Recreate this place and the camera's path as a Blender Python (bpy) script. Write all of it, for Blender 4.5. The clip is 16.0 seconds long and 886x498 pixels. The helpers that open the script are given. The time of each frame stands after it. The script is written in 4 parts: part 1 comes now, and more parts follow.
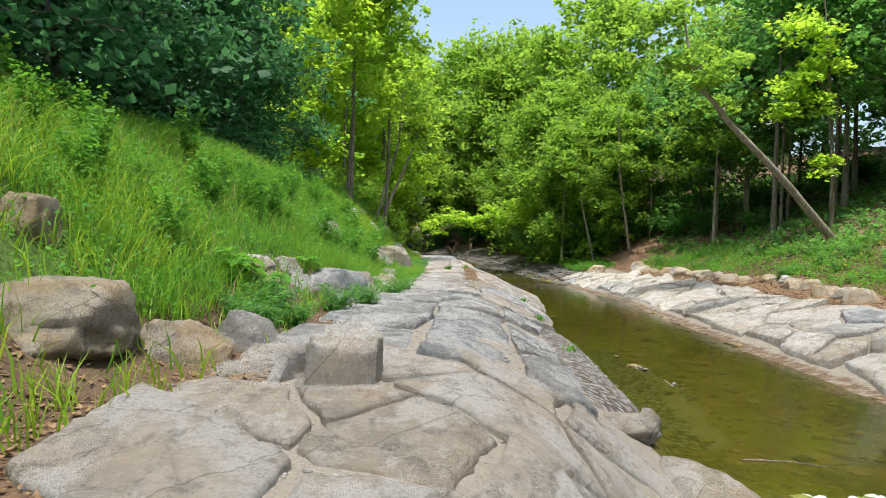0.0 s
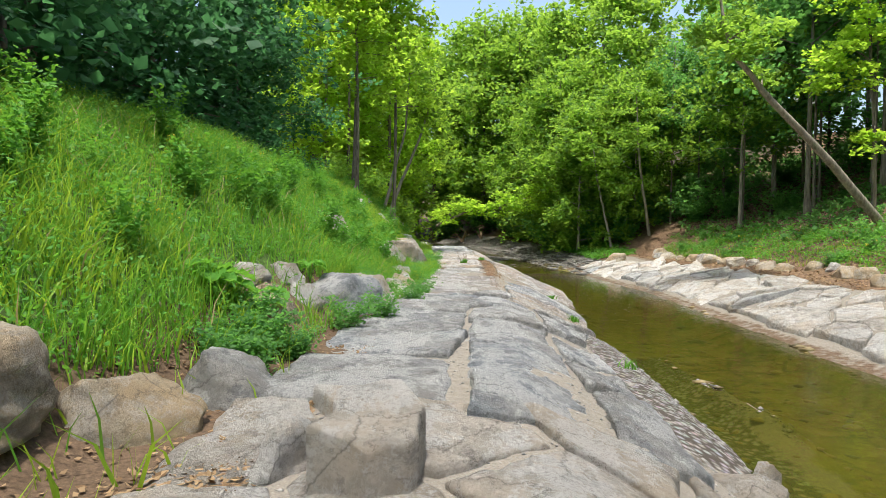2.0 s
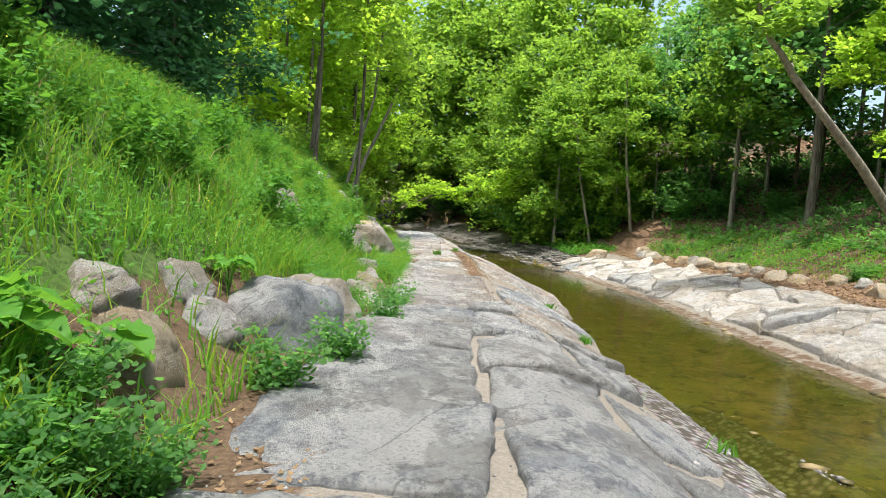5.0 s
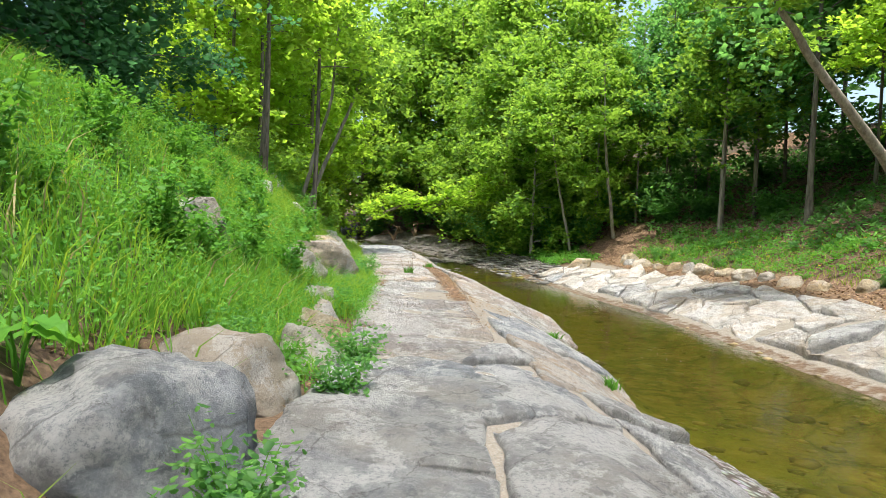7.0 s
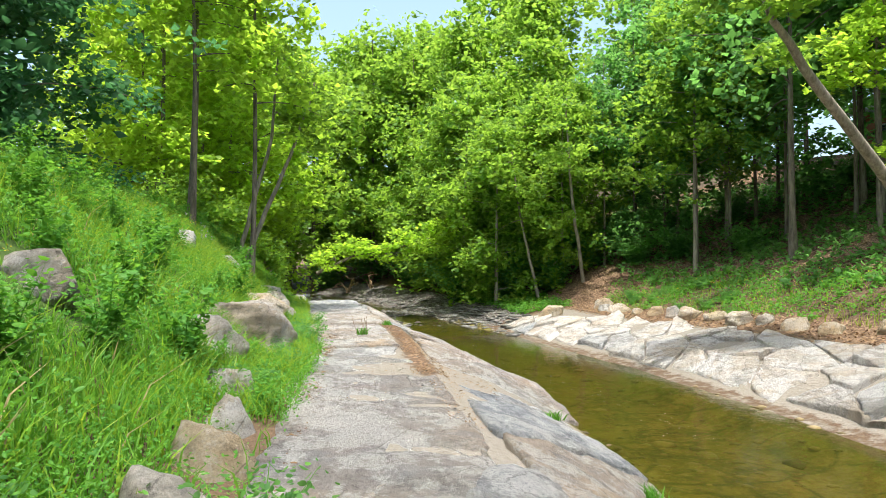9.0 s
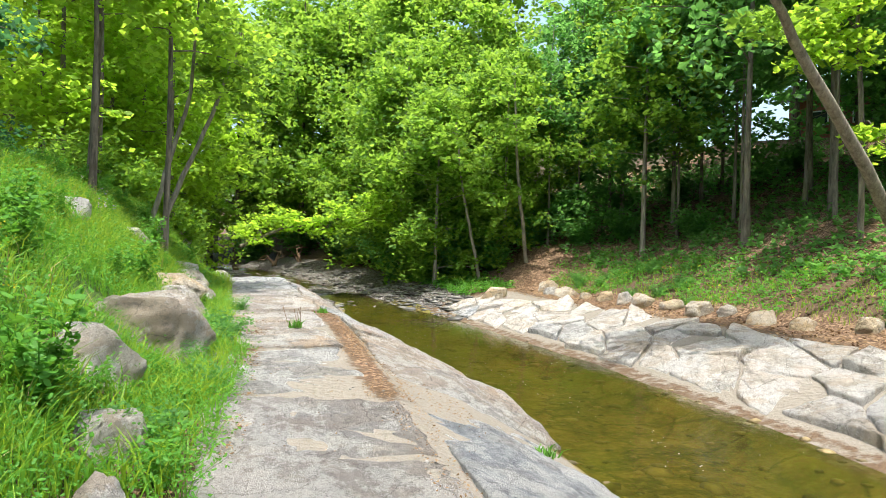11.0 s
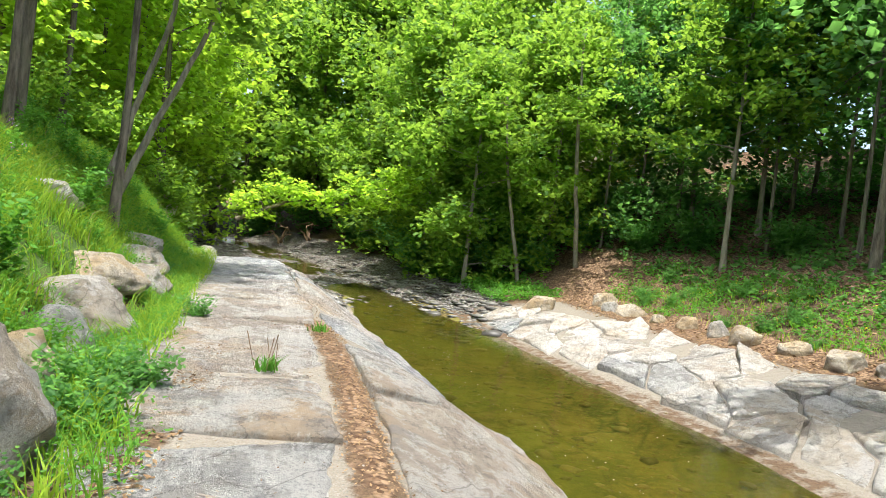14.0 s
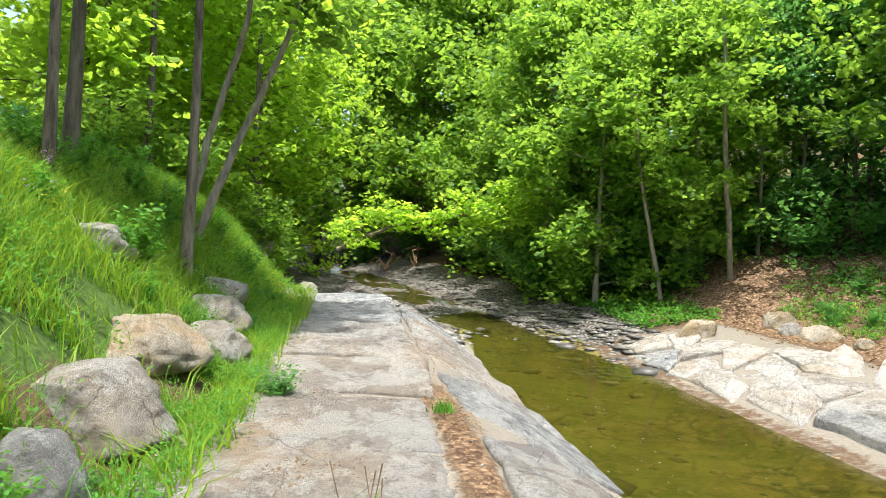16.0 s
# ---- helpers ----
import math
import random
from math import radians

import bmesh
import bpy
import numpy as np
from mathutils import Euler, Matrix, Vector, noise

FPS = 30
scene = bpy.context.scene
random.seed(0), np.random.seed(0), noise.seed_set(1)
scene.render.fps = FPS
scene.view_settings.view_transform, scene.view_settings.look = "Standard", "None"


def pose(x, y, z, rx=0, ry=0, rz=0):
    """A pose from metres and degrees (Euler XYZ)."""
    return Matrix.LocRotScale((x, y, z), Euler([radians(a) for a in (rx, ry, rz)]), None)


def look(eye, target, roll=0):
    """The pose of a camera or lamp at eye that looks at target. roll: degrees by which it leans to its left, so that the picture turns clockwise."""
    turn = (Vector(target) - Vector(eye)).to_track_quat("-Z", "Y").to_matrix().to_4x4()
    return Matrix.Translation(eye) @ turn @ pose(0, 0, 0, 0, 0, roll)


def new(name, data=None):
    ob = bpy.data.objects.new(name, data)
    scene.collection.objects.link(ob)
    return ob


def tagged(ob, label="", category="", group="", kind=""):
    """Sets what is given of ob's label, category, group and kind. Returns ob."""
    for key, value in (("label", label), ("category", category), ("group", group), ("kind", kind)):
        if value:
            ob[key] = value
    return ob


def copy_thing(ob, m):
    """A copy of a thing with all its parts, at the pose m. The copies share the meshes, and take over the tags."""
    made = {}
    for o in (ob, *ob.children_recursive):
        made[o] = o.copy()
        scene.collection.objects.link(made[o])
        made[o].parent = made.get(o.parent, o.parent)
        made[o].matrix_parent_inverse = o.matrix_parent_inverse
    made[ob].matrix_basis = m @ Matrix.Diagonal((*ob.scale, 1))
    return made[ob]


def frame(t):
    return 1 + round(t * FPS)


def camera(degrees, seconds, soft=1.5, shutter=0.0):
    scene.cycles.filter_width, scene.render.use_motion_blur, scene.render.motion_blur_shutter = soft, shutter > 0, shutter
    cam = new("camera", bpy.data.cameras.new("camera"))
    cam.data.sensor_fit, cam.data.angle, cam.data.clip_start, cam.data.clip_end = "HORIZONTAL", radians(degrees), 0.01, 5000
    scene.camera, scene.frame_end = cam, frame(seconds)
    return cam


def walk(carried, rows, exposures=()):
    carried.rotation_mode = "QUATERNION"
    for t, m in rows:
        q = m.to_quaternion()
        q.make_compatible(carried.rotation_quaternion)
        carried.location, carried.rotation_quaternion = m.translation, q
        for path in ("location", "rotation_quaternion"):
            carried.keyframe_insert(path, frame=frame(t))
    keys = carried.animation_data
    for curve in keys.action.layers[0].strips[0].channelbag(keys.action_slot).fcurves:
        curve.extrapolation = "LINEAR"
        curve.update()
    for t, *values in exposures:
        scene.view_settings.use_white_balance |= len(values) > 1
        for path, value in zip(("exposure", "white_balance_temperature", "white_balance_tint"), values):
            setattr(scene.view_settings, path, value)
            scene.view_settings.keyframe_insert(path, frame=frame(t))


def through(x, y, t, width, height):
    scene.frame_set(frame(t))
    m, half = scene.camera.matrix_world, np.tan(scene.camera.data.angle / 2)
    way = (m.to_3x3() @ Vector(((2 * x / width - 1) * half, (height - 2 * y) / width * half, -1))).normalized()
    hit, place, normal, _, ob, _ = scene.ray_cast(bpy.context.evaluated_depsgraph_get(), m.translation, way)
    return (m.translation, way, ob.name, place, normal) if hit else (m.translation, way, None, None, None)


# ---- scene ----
cam = camera(66.3, 16.0, 0.5)
PATH = [
    (0, (0.821, 1.152, 2.139), (0.724, 3.15, 2.122), 1.7),
    (0.5, (0.694, 1.7, 2.181), (0.603, 3.697, 2.12), 0.3),
    (1, (0.542, 2.245, 2.217), (0.456, 4.242, 2.157), 0.1),
    (1.5, (0.456, 2.714, 2.251), (0.359, 4.711, 2.199), 0.3),
    (2, (0.37, 3.109, 2.298), (0.258, 5.105, 2.243), 0.5),
    (2.5, (0.259, 3.517, 2.305), (0.134, 5.512, 2.25), 0.5),
    (3, (0.151, 4.061, 2.286), (0.022, 6.056, 2.229), 0.4),
    (3.5, (0.007, 4.721, 2.286), (-0.106, 6.717, 2.215), 0.7),
    (4, (-0.105, 5.404, 2.282), (-0.179, 7.4, 2.182), 1.4),
    (4.5, (-0.182, 6.102, 2.309), (-0.212, 8.098, 2.184), 2.5),
    (5, (-0.248, 6.794, 2.351), (-0.232, 8.792, 2.251), 3.8),
    (5.2, (-0.269, 7.079, 2.354), (-0.237, 9.077, 2.27), 4.5),
    (7.3, (-0.361, 10.334, 2.33), (-0.231, 12.329, 2.277), 1.2),
    (7.5, (-0.355, 10.648, 2.329), (-0.217, 12.643, 2.294), 0.6),
    (8, (-0.293, 11.408, 2.32), (-0.134, 13.401, 2.335), 0.2),
    (8.5, (-0.243, 12.112, 2.329), (-0.053, 14.101, 2.401), 0.0),
    (8.7, (-0.237, 12.358, 2.338), (-0.03, 14.345, 2.423), -0.2),
    (10.8, (-0.423, 14.583, 2.617), (0.003, 16.537, 2.635), 1.2),
    (11, (-0.421, 14.847, 2.628), (0.025, 16.796, 2.63), 1.1),
    (11.5, (-0.375, 15.62, 2.675), (0.116, 17.558, 2.625), 1.5),
    (12, (-0.265, 16.456, 2.704), (0.247, 18.386, 2.602), 2.0),
    (12.5, (-0.181, 17.405, 2.714), (0.337, 19.333, 2.594), 3.0),
    (13, (-0.099, 18.437, 2.722), (0.405, 20.37, 2.63), 4.4),
    (13.5, (-0.049, 19.415, 2.74), (0.418, 21.359, 2.69), 6.0),
    (14, (-0.02, 20.263, 2.772), (0.389, 22.22, 2.734), 6.0),
    (14.5, (0.0, 21.026, 2.802), (0.322, 22.999, 2.731), 3.9),
    (15, (-0.023, 21.832, 2.85), (0.211, 23.817, 2.763), 2.1),
    (15.5, (-0.022, 22.674, 2.891), (0.136, 24.667, 2.838), 2.1),
    (16, (-0.048, 23.533, 2.927), (0.053, 25.53, 2.913), 2.2),
]
walk(cam, [(t, look(eye, target, roll)) for t, eye, target, roll in PATH], [(0, 0.92, 6200, 9), (5, 1.12, 6200, 9), (16, 1.46, 6200, 9)])


# ---- world and sun ----
SUN_FROM = Vector((-0.05, -0.24, 0.95)).normalized()
world = bpy.data.worlds.new("world")
scene.world = world
world.use_nodes = True
wn = world.node_tree.nodes
sky = wn.new("ShaderNodeTexSky")
sky.sky_type, sky.sun_disc = "NISHITA", False
sky.sun_elevation = math.asin(SUN_FROM.z)
sky.sun_rotation = math.atan2(SUN_FROM.x, SUN_FROM.y)
sky.dust_density, sky.air_density = 5.0, 1.2
world.node_tree.links.new(sky.outputs[0], wn["Background"].inputs[0])
wn["Background"].inputs[1].default_value = 0.15
sun = new("sun", bpy.data.lights.new("sun", "SUN"))
sun.data.energy, sun.data.angle, sun.data.color = 2.9, radians(0.6), (1.0, 0.95, 0.86)
sun.matrix_world = look(SUN_FROM * 60, (0, 0, 0))

rng = np.random.default_rng(7)


# ---- materials ----
class Mat:
    """A node material with a Principled surface, and short ways to add nodes."""

    def __init__(self, name, rough=0.8, spec=0.3):
        self.m = bpy.data.materials.new(name)
        self.m.use_nodes = True
        self.t = self.m.node_tree
        self.b = self.t.nodes["Principled BSDF"]
        self.out = self.t.nodes["Material Output"]
        self.b.inputs["Roughness"].default_value = rough
        self.b.inputs["Specular IOR Level"].default_value = spec
        self.pos = self.node("ShaderNodeNewGeometry").outputs["Position"]

    def node(self, kind):
        return self.t.nodes.new(kind)

    def link(self, a, b):
        self.t.links.new(a, b)

    def noise(self, scale, detail=4.0, rough=0.6, stretch=None, where=None):
        n = self.node("ShaderNodeTexNoise")
        n.inputs["Scale"].default_value = scale
        n.inputs["Detail"].default_value = detail
        n.inputs["Roughness"].default_value = rough
        src = where or self.pos
        if stretch:
            mp = self.node("ShaderNodeMapping")
            mp.inputs["Scale"].default_value = stretch
            self.link(src, mp.inputs["Vector"])
            src = mp.outputs[0]
        self.link(src, n.inputs["Vector"])
        return n.outputs["Fac"]

    def voronoi(self, scale, feature="F1"):
        n = self.node("ShaderNodeTexVoronoi")
        n.feature = feature
        n.inputs["Scale"].default_value = scale
        self.link(self.pos, n.inputs["Vector"])
        return n

    def ramp(self, fac, *stops):
        r = self.node("ShaderNodeValToRGB")
        e = r.color_ramp.elements
        while len(e) < len(stops):
            e.new(0.5)
        for el, (p, c) in zip(e, stops):
            el.position = p
            el.color = (*c, 1) if isinstance(c, tuple) else (c, c, c, 1)
        self.link(fac, r.inputs[0])
        return r.outputs[0]

    def mix(self, fac, a, b, blend="MIX"):
        n = self.node("ShaderNodeMix")
        n.data_type, n.blend_type = "RGBA", blend
        for sock, v in ((n.inputs[0], fac), (n.inputs[6], a), (n.inputs[7], b)):
            if isinstance(v, (int, float)):
                sock.default_value = v
            elif isinstance(v, tuple):
                sock.default_value = (*v, 1)
            else:
                self.link(v, sock)
        return n.outputs[2]

    def attribute(self, name):
        n = self.node("ShaderNodeAttribute")
        n.attribute_name = name
        return n.outputs["Fac"]

    def maths(self, op, a, b):
        n = self.node("ShaderNodeMath")
        n.operation = op
        for sock, v in zip(n.inputs, (a, b)):
            if isinstance(v, (int, float)):
                sock.default_value = v
            else:
                self.link(v, sock)
        return n.outputs[0]

    def colour(self, c):
        if isinstance(c, tuple):
            self.b.inputs["Base Color"].default_value = (*c, 1)
        else:
            self.link(c, self.b.inputs["Base Color"])
        return self

    def bump(self, h, strength=0.5, distance=0.02):
        n = self.node("ShaderNodeBump")
        n.inputs["Strength"].default_value, n.inputs["Distance"].default_value = strength, distance
        self.link(h, n.inputs["Height"])
        last = self.b.inputs["Normal"].links
        if last:
            self.link(last[0].from_socket, n.inputs["Normal"])
        self.link(n.outputs[0], self.b.inputs["Normal"])
        return self

    def island(self):
        return self.t.nodes["Geometry"].outputs["Random Per Island"]

    def own(self):
        return self.node("ShaderNodeObjectInfo").outputs["Random"]


def stone_material(name, dark, mid, pale, warm, warm_much, white, cool=0.0):
    """Rough split limestone: mottled, speckled, with pale worn crusts, dark pits, tan dirt and hair cracks."""
    k = Mat(name, 0.88, 0.2)
    grain = k.noise(38, 12, 0.84)
    mottle = k.noise(4.2, 12, 0.78)
    strata = k.noise(5, 10, 0.78, (1.0, 0.55, 2.0))
    crust = k.noise(1.5, 15, 0.76, (1.0, 0.7, 1.0))
    c = k.mix(k.ramp(mottle, (0.45, 0.0), (0.55, 1.0)), mid, pale)
    c = k.mix(k.ramp(grain, (0.39, 0.35), (0.48, 0.0)), c, dark)
    c = k.mix(k.ramp(grain, (0.53, 0.0), (0.62, 0.32)), c, tuple(min(0.7, v * 1.45) for v in pale))
    c = k.mix(k.ramp(k.own(), (0.0, 0.0), (0.4, 0.0), (1.0, 0.4)), c, warm)
    c = k.mix(k.ramp(k.noise(1.1, 8, 0.7), (0.45, 0.0), (0.58, warm_much)), c, warm)
    c = k.mix(k.ramp(k.noise(0.55, 6, 0.7), (0.48, 0.0), (0.6, cool)), c, (0.19, 0.21, 0.235))
    c = k.mix(k.ramp(strata, (0.40, 0.5), (0.47, 0.0)), c, dark)
    c = k.mix(k.ramp(crust, (0.49, 0.0), (0.53, white)), c, k.mix(k.ramp(grain, (0.4, 0.0), (0.5, 1.0)), mid, (0.60, 0.59, 0.565)))
    c = k.mix(k.ramp(k.noise(2.6, 9, 0.78), (0.58, 0.0), (0.68, 0.5)), c, (0.15, 0.145, 0.135))
    crack = k.voronoi(1.3, "DISTANCE_TO_EDGE")
    k.link(k.mix(0.5, k.pos, k.noise(2.2, 7, 0.75), "ADD"), crack.inputs["Vector"])
    line = k.ramp(crack.outputs["Distance"], (0.0, 0.0), (0.012, 1.0))
    c = k.mix(line, k.mix(0.55, c, (0.07, 0.065, 0.055)), c)
    k.colour(c)
    k.bump(strata, 0.9, 0.10).bump(line, 0.4, 0.02).bump(mottle, 0.9, 0.12).bump(crust, 0.5, 0.05).bump(grain, 1.0, 0.05).bump(k.noise(150, 4, 0.7), 0.5, 0.005)
    return k.m


GREY_STONE = stone_material("grey_limestone", (0.10, 0.11, 0.125), (0.22, 0.235, 0.25), (0.36, 0.37, 0.375), (0.32, 0.28, 0.22), 0.35, 0.6)
TAN_STONE = stone_material("tan_limestone", (0.13, 0.12, 0.105), (0.30, 0.28, 0.25), (0.44, 0.41, 0.37), (0.42, 0.34, 0.24), 0.55, 0.6)
BUFF_STONE = stone_material("buff_fieldstone", (0.16, 0.13, 0.09), (0.36, 0.295, 0.205), (0.50, 0.42, 0.30), (0.48, 0.35, 0.20), 0.7, 0.35)
PALE_STONE = stone_material("pale_limestone", (0.16, 0.15, 0.135), (0.36, 0.34, 0.305), (0.52, 0.485, 0.43), (0.47, 0.38, 0.28), 0.5, 0.7)
PATH_STONE = stone_material("worn_path_limestone", (0.11, 0.105, 0.10), (0.25, 0.24, 0.225), (0.39, 0.37, 0.335), (0.43, 0.32, 0.21), 0.85, 0.5, 0.6)


def bark_material(name, a, b):
    k = Mat(name, 0.9, 0.2)
    furrow = k.noise(9, 6, 0.7, (1.0, 1.0, 0.18))
    c = k.mix(k.ramp(furrow, (0.35, 0.0), (0.65, 1.0)), a, b)
    c = k.mix(k.ramp(k.noise(2.3, 4), (0.55, 0.0), (0.7, 0.4)), c, (0.16, 0.17, 0.10))
    k.colour(c).bump(furrow, 0.8, 0.03)
    return k.m


BARK = bark_material("grey_brown_bark", (0.07, 0.058, 0.045), (0.23, 0.195, 0.155))
PALE_BARK = bark_material("pale_bark", (0.14, 0.12, 0.09), (0.34, 0.30, 0.24))
DEADWOOD = bark_material("weathered_wood", (0.10, 0.06, 0.035), (0.33, 0.22, 0.14))


def leaf_material(name, a, b, through, much=0.4, rough=0.55):
    """A thin leaf: colour changes from leaf to leaf, and sun shines through."""
    k = Mat(name, rough, 0.2)
    c = k.mix(k.island(), a, b)
    c = k.mix(k.ramp(k.noise(0.35, 3), (0.4, 0.0), (0.65, 0.6)), c, a)
    k.colour(c)
    tr = k.node("ShaderNodeBsdfTranslucent")
    k.link(k.mix(k.island(), through, tuple(min(1, v * 1.35) for v in through)), tr.inputs["Color"])
    mx = k.node("ShaderNodeMixShader")
    mx.inputs[0].default_value = much
    k.link(k.b.outputs[0], mx.inputs[1])
    k.link(tr.outputs[0], mx.inputs[2])
    k.link(mx.outputs[0], k.out.inputs["Surface"])
    return k.m


MAPLE = leaf_material("maple_leaf", (0.055, 0.145, 0.022), (0.20, 0.325, 0.035), (0.32, 0.50, 0.05), 0.5)
MAPLE_YELLOW = leaf_material("young_maple_leaf", (0.10, 0.21, 0.022), (0.25, 0.37, 0.035), (0.46, 0.66, 0.05), 0.58)
WOOD_LEAF = leaf_material("forest_leaf", (0.04, 0.12, 0.035), (0.11, 0.23, 0.05), (0.19, 0.41, 0.08), 0.54)
# darker, bluer leaves: the left forest's shaded side is put into the colour
SHADED_LEAF = leaf_material("shaded_forest_leaf", (0.026, 0.088, 0.042), (0.07, 0.165, 0.06), (0.10, 0.27, 0.085), 0.46)
GRASS = leaf_material("grass_blade", (0.075, 0.21, 0.02), (0.15, 0.31, 0.035), (0.25, 0.47, 0.04), 0.42, 0.5)
WEED = leaf_material("weed_leaf", (0.055, 0.18, 0.022), (0.11, 0.26, 0.03), (0.18, 0.40, 0.035), 0.4)
GRASS_YELLOW = leaf_material("young_grass_blade", (0.15, 0.27, 0.02), (0.26, 0.37, 0.035), (0.38, 0.52, 0.035), 0.42, 0.5)
DRY_GRASS = leaf_material("straw", (0.30, 0.24, 0.12), (0.42, 0.34, 0.17), (0.4, 0.32, 0.14), 0.3, 0.7)
YELLOW = leaf_material("yellow_petal", (0.65, 0.48, 0.02), (0.75, 0.58, 0.04), (0.7, 0.5, 0.03), 0.3)
PURPLE = leaf_material("purple_petal", (0.35, 0.16, 0.45), (0.5, 0.3, 0.55), (0.4, 0.2, 0.5), 0.3)
LITTER = leaf_material("dead_leaf", (0.12, 0.072, 0.036), (0.36, 0.25, 0.135), (0.2, 0.11, 0.06), 0.2, 0.8)


def ground_material():
    k = Mat("ground_soil", 0.95, 0.15)
    fine = k.noise(30, 6, 0.7)
    soil = k.ramp(fine, (0.3, (0.05, 0.033, 0.02)), (0.7, (0.15, 0.10, 0.062)))
    green = k.ramp(k.noise(14, 6, 0.7), (0.3, (0.035, 0.06, 0.015)), (0.7, (0.09, 0.15, 0.03)))
    grit = k.voronoi(55)
    sand = k.ramp(k.noise(60, 5, 0.7), (0.36, (0.12, 0.11, 0.095)), (0.64, (0.27, 0.25, 0.215)))
    sand = k.mix(k.ramp(grit.outputs["Distance"], (0.25, 0.0), (0.55, 0.6)), sand, (0.2, 0.17, 0.13))
    peb = k.voronoi(11)
    gravel = k.mix(k.ramp(peb.outputs["Distance"], (0.2, 0.0), (0.6, 1.0)), k.mix(0.94, peb.outputs["Color"], (0.22, 0.21, 0.195)), (0.06, 0.05, 0.04))
    bed = k.ramp(k.noise(1.3, 9, 0.75), (0.36, (0.035, 0.03, 0.012)), (0.5, (0.13, 0.095, 0.03)), (0.64, (0.22, 0.175, 0.085)))
    crack = k.voronoi(0.9, "DISTANCE_TO_EDGE")
    k.link(k.mix(0.5, k.pos, k.noise(1.6, 6, 0.7), "ADD"), crack.inputs["Vector"])
    bed = k.mix(k.ramp(crack.outputs["Distance"], (0.0, 0.85), (0.05, 0.0)), bed, (0.02, 0.017, 0.01))
    bed = k.mix(k.ramp(k.noise(9, 8, 0.8), (0.5, 0.0), (0.62, 0.55)), bed, (0.30, 0.25, 0.10))
    bed = k.mix(k.ramp(k.noise(0.3, 4), (0.45, 0.0), (0.6, 0.6)), bed, (0.14, 0.15, 0.03))
    leafy = k.voronoi(16)
    litter = k.mix(k.ramp(leafy.outputs["Color"], (0.2, 0.0), (0.8, 1.0)), (0.09, 0.052, 0.03), (0.29, 0.195, 0.12))
    litter = k.mix(k.ramp(leafy.outputs["Distance"], (0.35, 0.0), (0.75, 0.7)), litter, (0.05, 0.03, 0.02))

    def edge(name, s):
        a = k.maths("ADD", k.attribute(name), k.maths("MULTIPLY", k.maths("SUBTRACT", k.noise(s, 5, 0.7), 0.5), 0.9))
        return k.ramp(a, (0.42, 0.0), (0.58, 1.0))

    c = k.mix(edge("grass", 2.5), soil, green)
    c = k.mix(edge("litter", 1.7), c, litter)
    c = k.mix(edge("sand", 4.0), c, sand)
    c = k.mix(edge("gravel", 3.0), c, gravel)
    c = k.mix(edge("bed", 2.0), c, bed)
    k.colour(c).bump(peb.outputs["Distance"], 0.35, 0.05).bump(fine, 0.7, 0.02)
    return k.m


def water_material():
    k = Mat("creek_water", 0.03, 0.5)
    clear = k.node("ShaderNodeBsdfTransparent")
    k.link(k.mix(k.ramp(k.noise(0.5, 4), (0.35, 0.0), (0.7, 1.0)), (0.54, 0.58, 0.27), (0.74, 0.69, 0.38)), clear.inputs["Color"])
    murk = k.node("ShaderNodeBsdfDiffuse")
    murk.inputs["Color"].default_value = (0.11, 0.108, 0.02, 1)
    body = k.node("ShaderNodeMixShader")
    body.inputs[0].default_value = 0.2
    k.link(clear.outputs[0], body.inputs[1])
    k.link(murk.outputs[0], body.inputs[2])
    gl = k.node("ShaderNodeBsdfGlossy")
    gl.inputs["Roughness"].default_value = 0.04
    fr = k.node("ShaderNodeFresnel")
    fr.inputs["IOR"].default_value = 1.33
    wave = k.node("ShaderNodeBump")
    wave.inputs["Strength"].default_value, wave.inputs["Distance"].default_value = 0.2, 0.03
    k.link(k.noise(4, 6, 0.6, (1.0, 0.6, 1.0)), wave.inputs["Height"])
    k.link(wave.outputs[0], gl.inputs["Normal"])
    k.link(wave.outputs[0], fr.inputs["Normal"])
    mx = k.node("ShaderNodeMixShader")
    k.link(fr.outputs[0], mx.inputs[0])
    k.link(body.outputs[0], mx.inputs[1])
    k.link(gl.outputs[0], mx.inputs[2])
    k.link(mx.outputs[0], k.out.inputs["Surface"])
    return k.m


GROUND = ground_material()
WATER = water_material()
FOAM = Mat("white_water", 0.3).colour((0.5, 0.52, 0.5)).m


# ---- mesh helpers ----
def mesh_of(name, verts, faces, smooth=False):
    """A mesh from an (n, 3) array and a list of (m, 3) or (m, 4) index arrays."""
    me = bpy.data.meshes.new(name)
    verts = np.asarray(verts, dtype=np.float32)
    faces = [np.asarray(f, dtype=np.int32) for f in faces if len(f)]
    loops = np.concatenate([f.ravel() for f in faces])
    sizes = np.concatenate([np.full(len(f), f.shape[1], dtype=np.int32) for f in faces])
    starts = np.concatenate(([0], np.cumsum(sizes)[:-1])).astype(np.int32)
    me.vertices.add(len(verts))
    me.vertices.foreach_set("co", verts.ravel())
    me.loops.add(len(loops))
    me.loops.foreach_set("vertex_index", loops)
    me.polygons.add(len(sizes))
    me.polygons.foreach_set("loop_start", starts)
    me.update(calc_edges=True)
    me.validate()
    if smooth:
        me.polygons.foreach_set("use_smooth", np.ones(len(me.polygons), dtype=bool))
    return me


def piece(name, me, material, parent=None, label=""):
    if not me.materials:
        me.materials.append(material)
    ob = new(name, me)
    if parent:
        ob.parent = parent
    return tagged(ob, label)


def smoothstep(a, b, v):
    t = np.clip((v - a) / (b - a), 0, 1)
    return t * t * (3 - 2 * t)


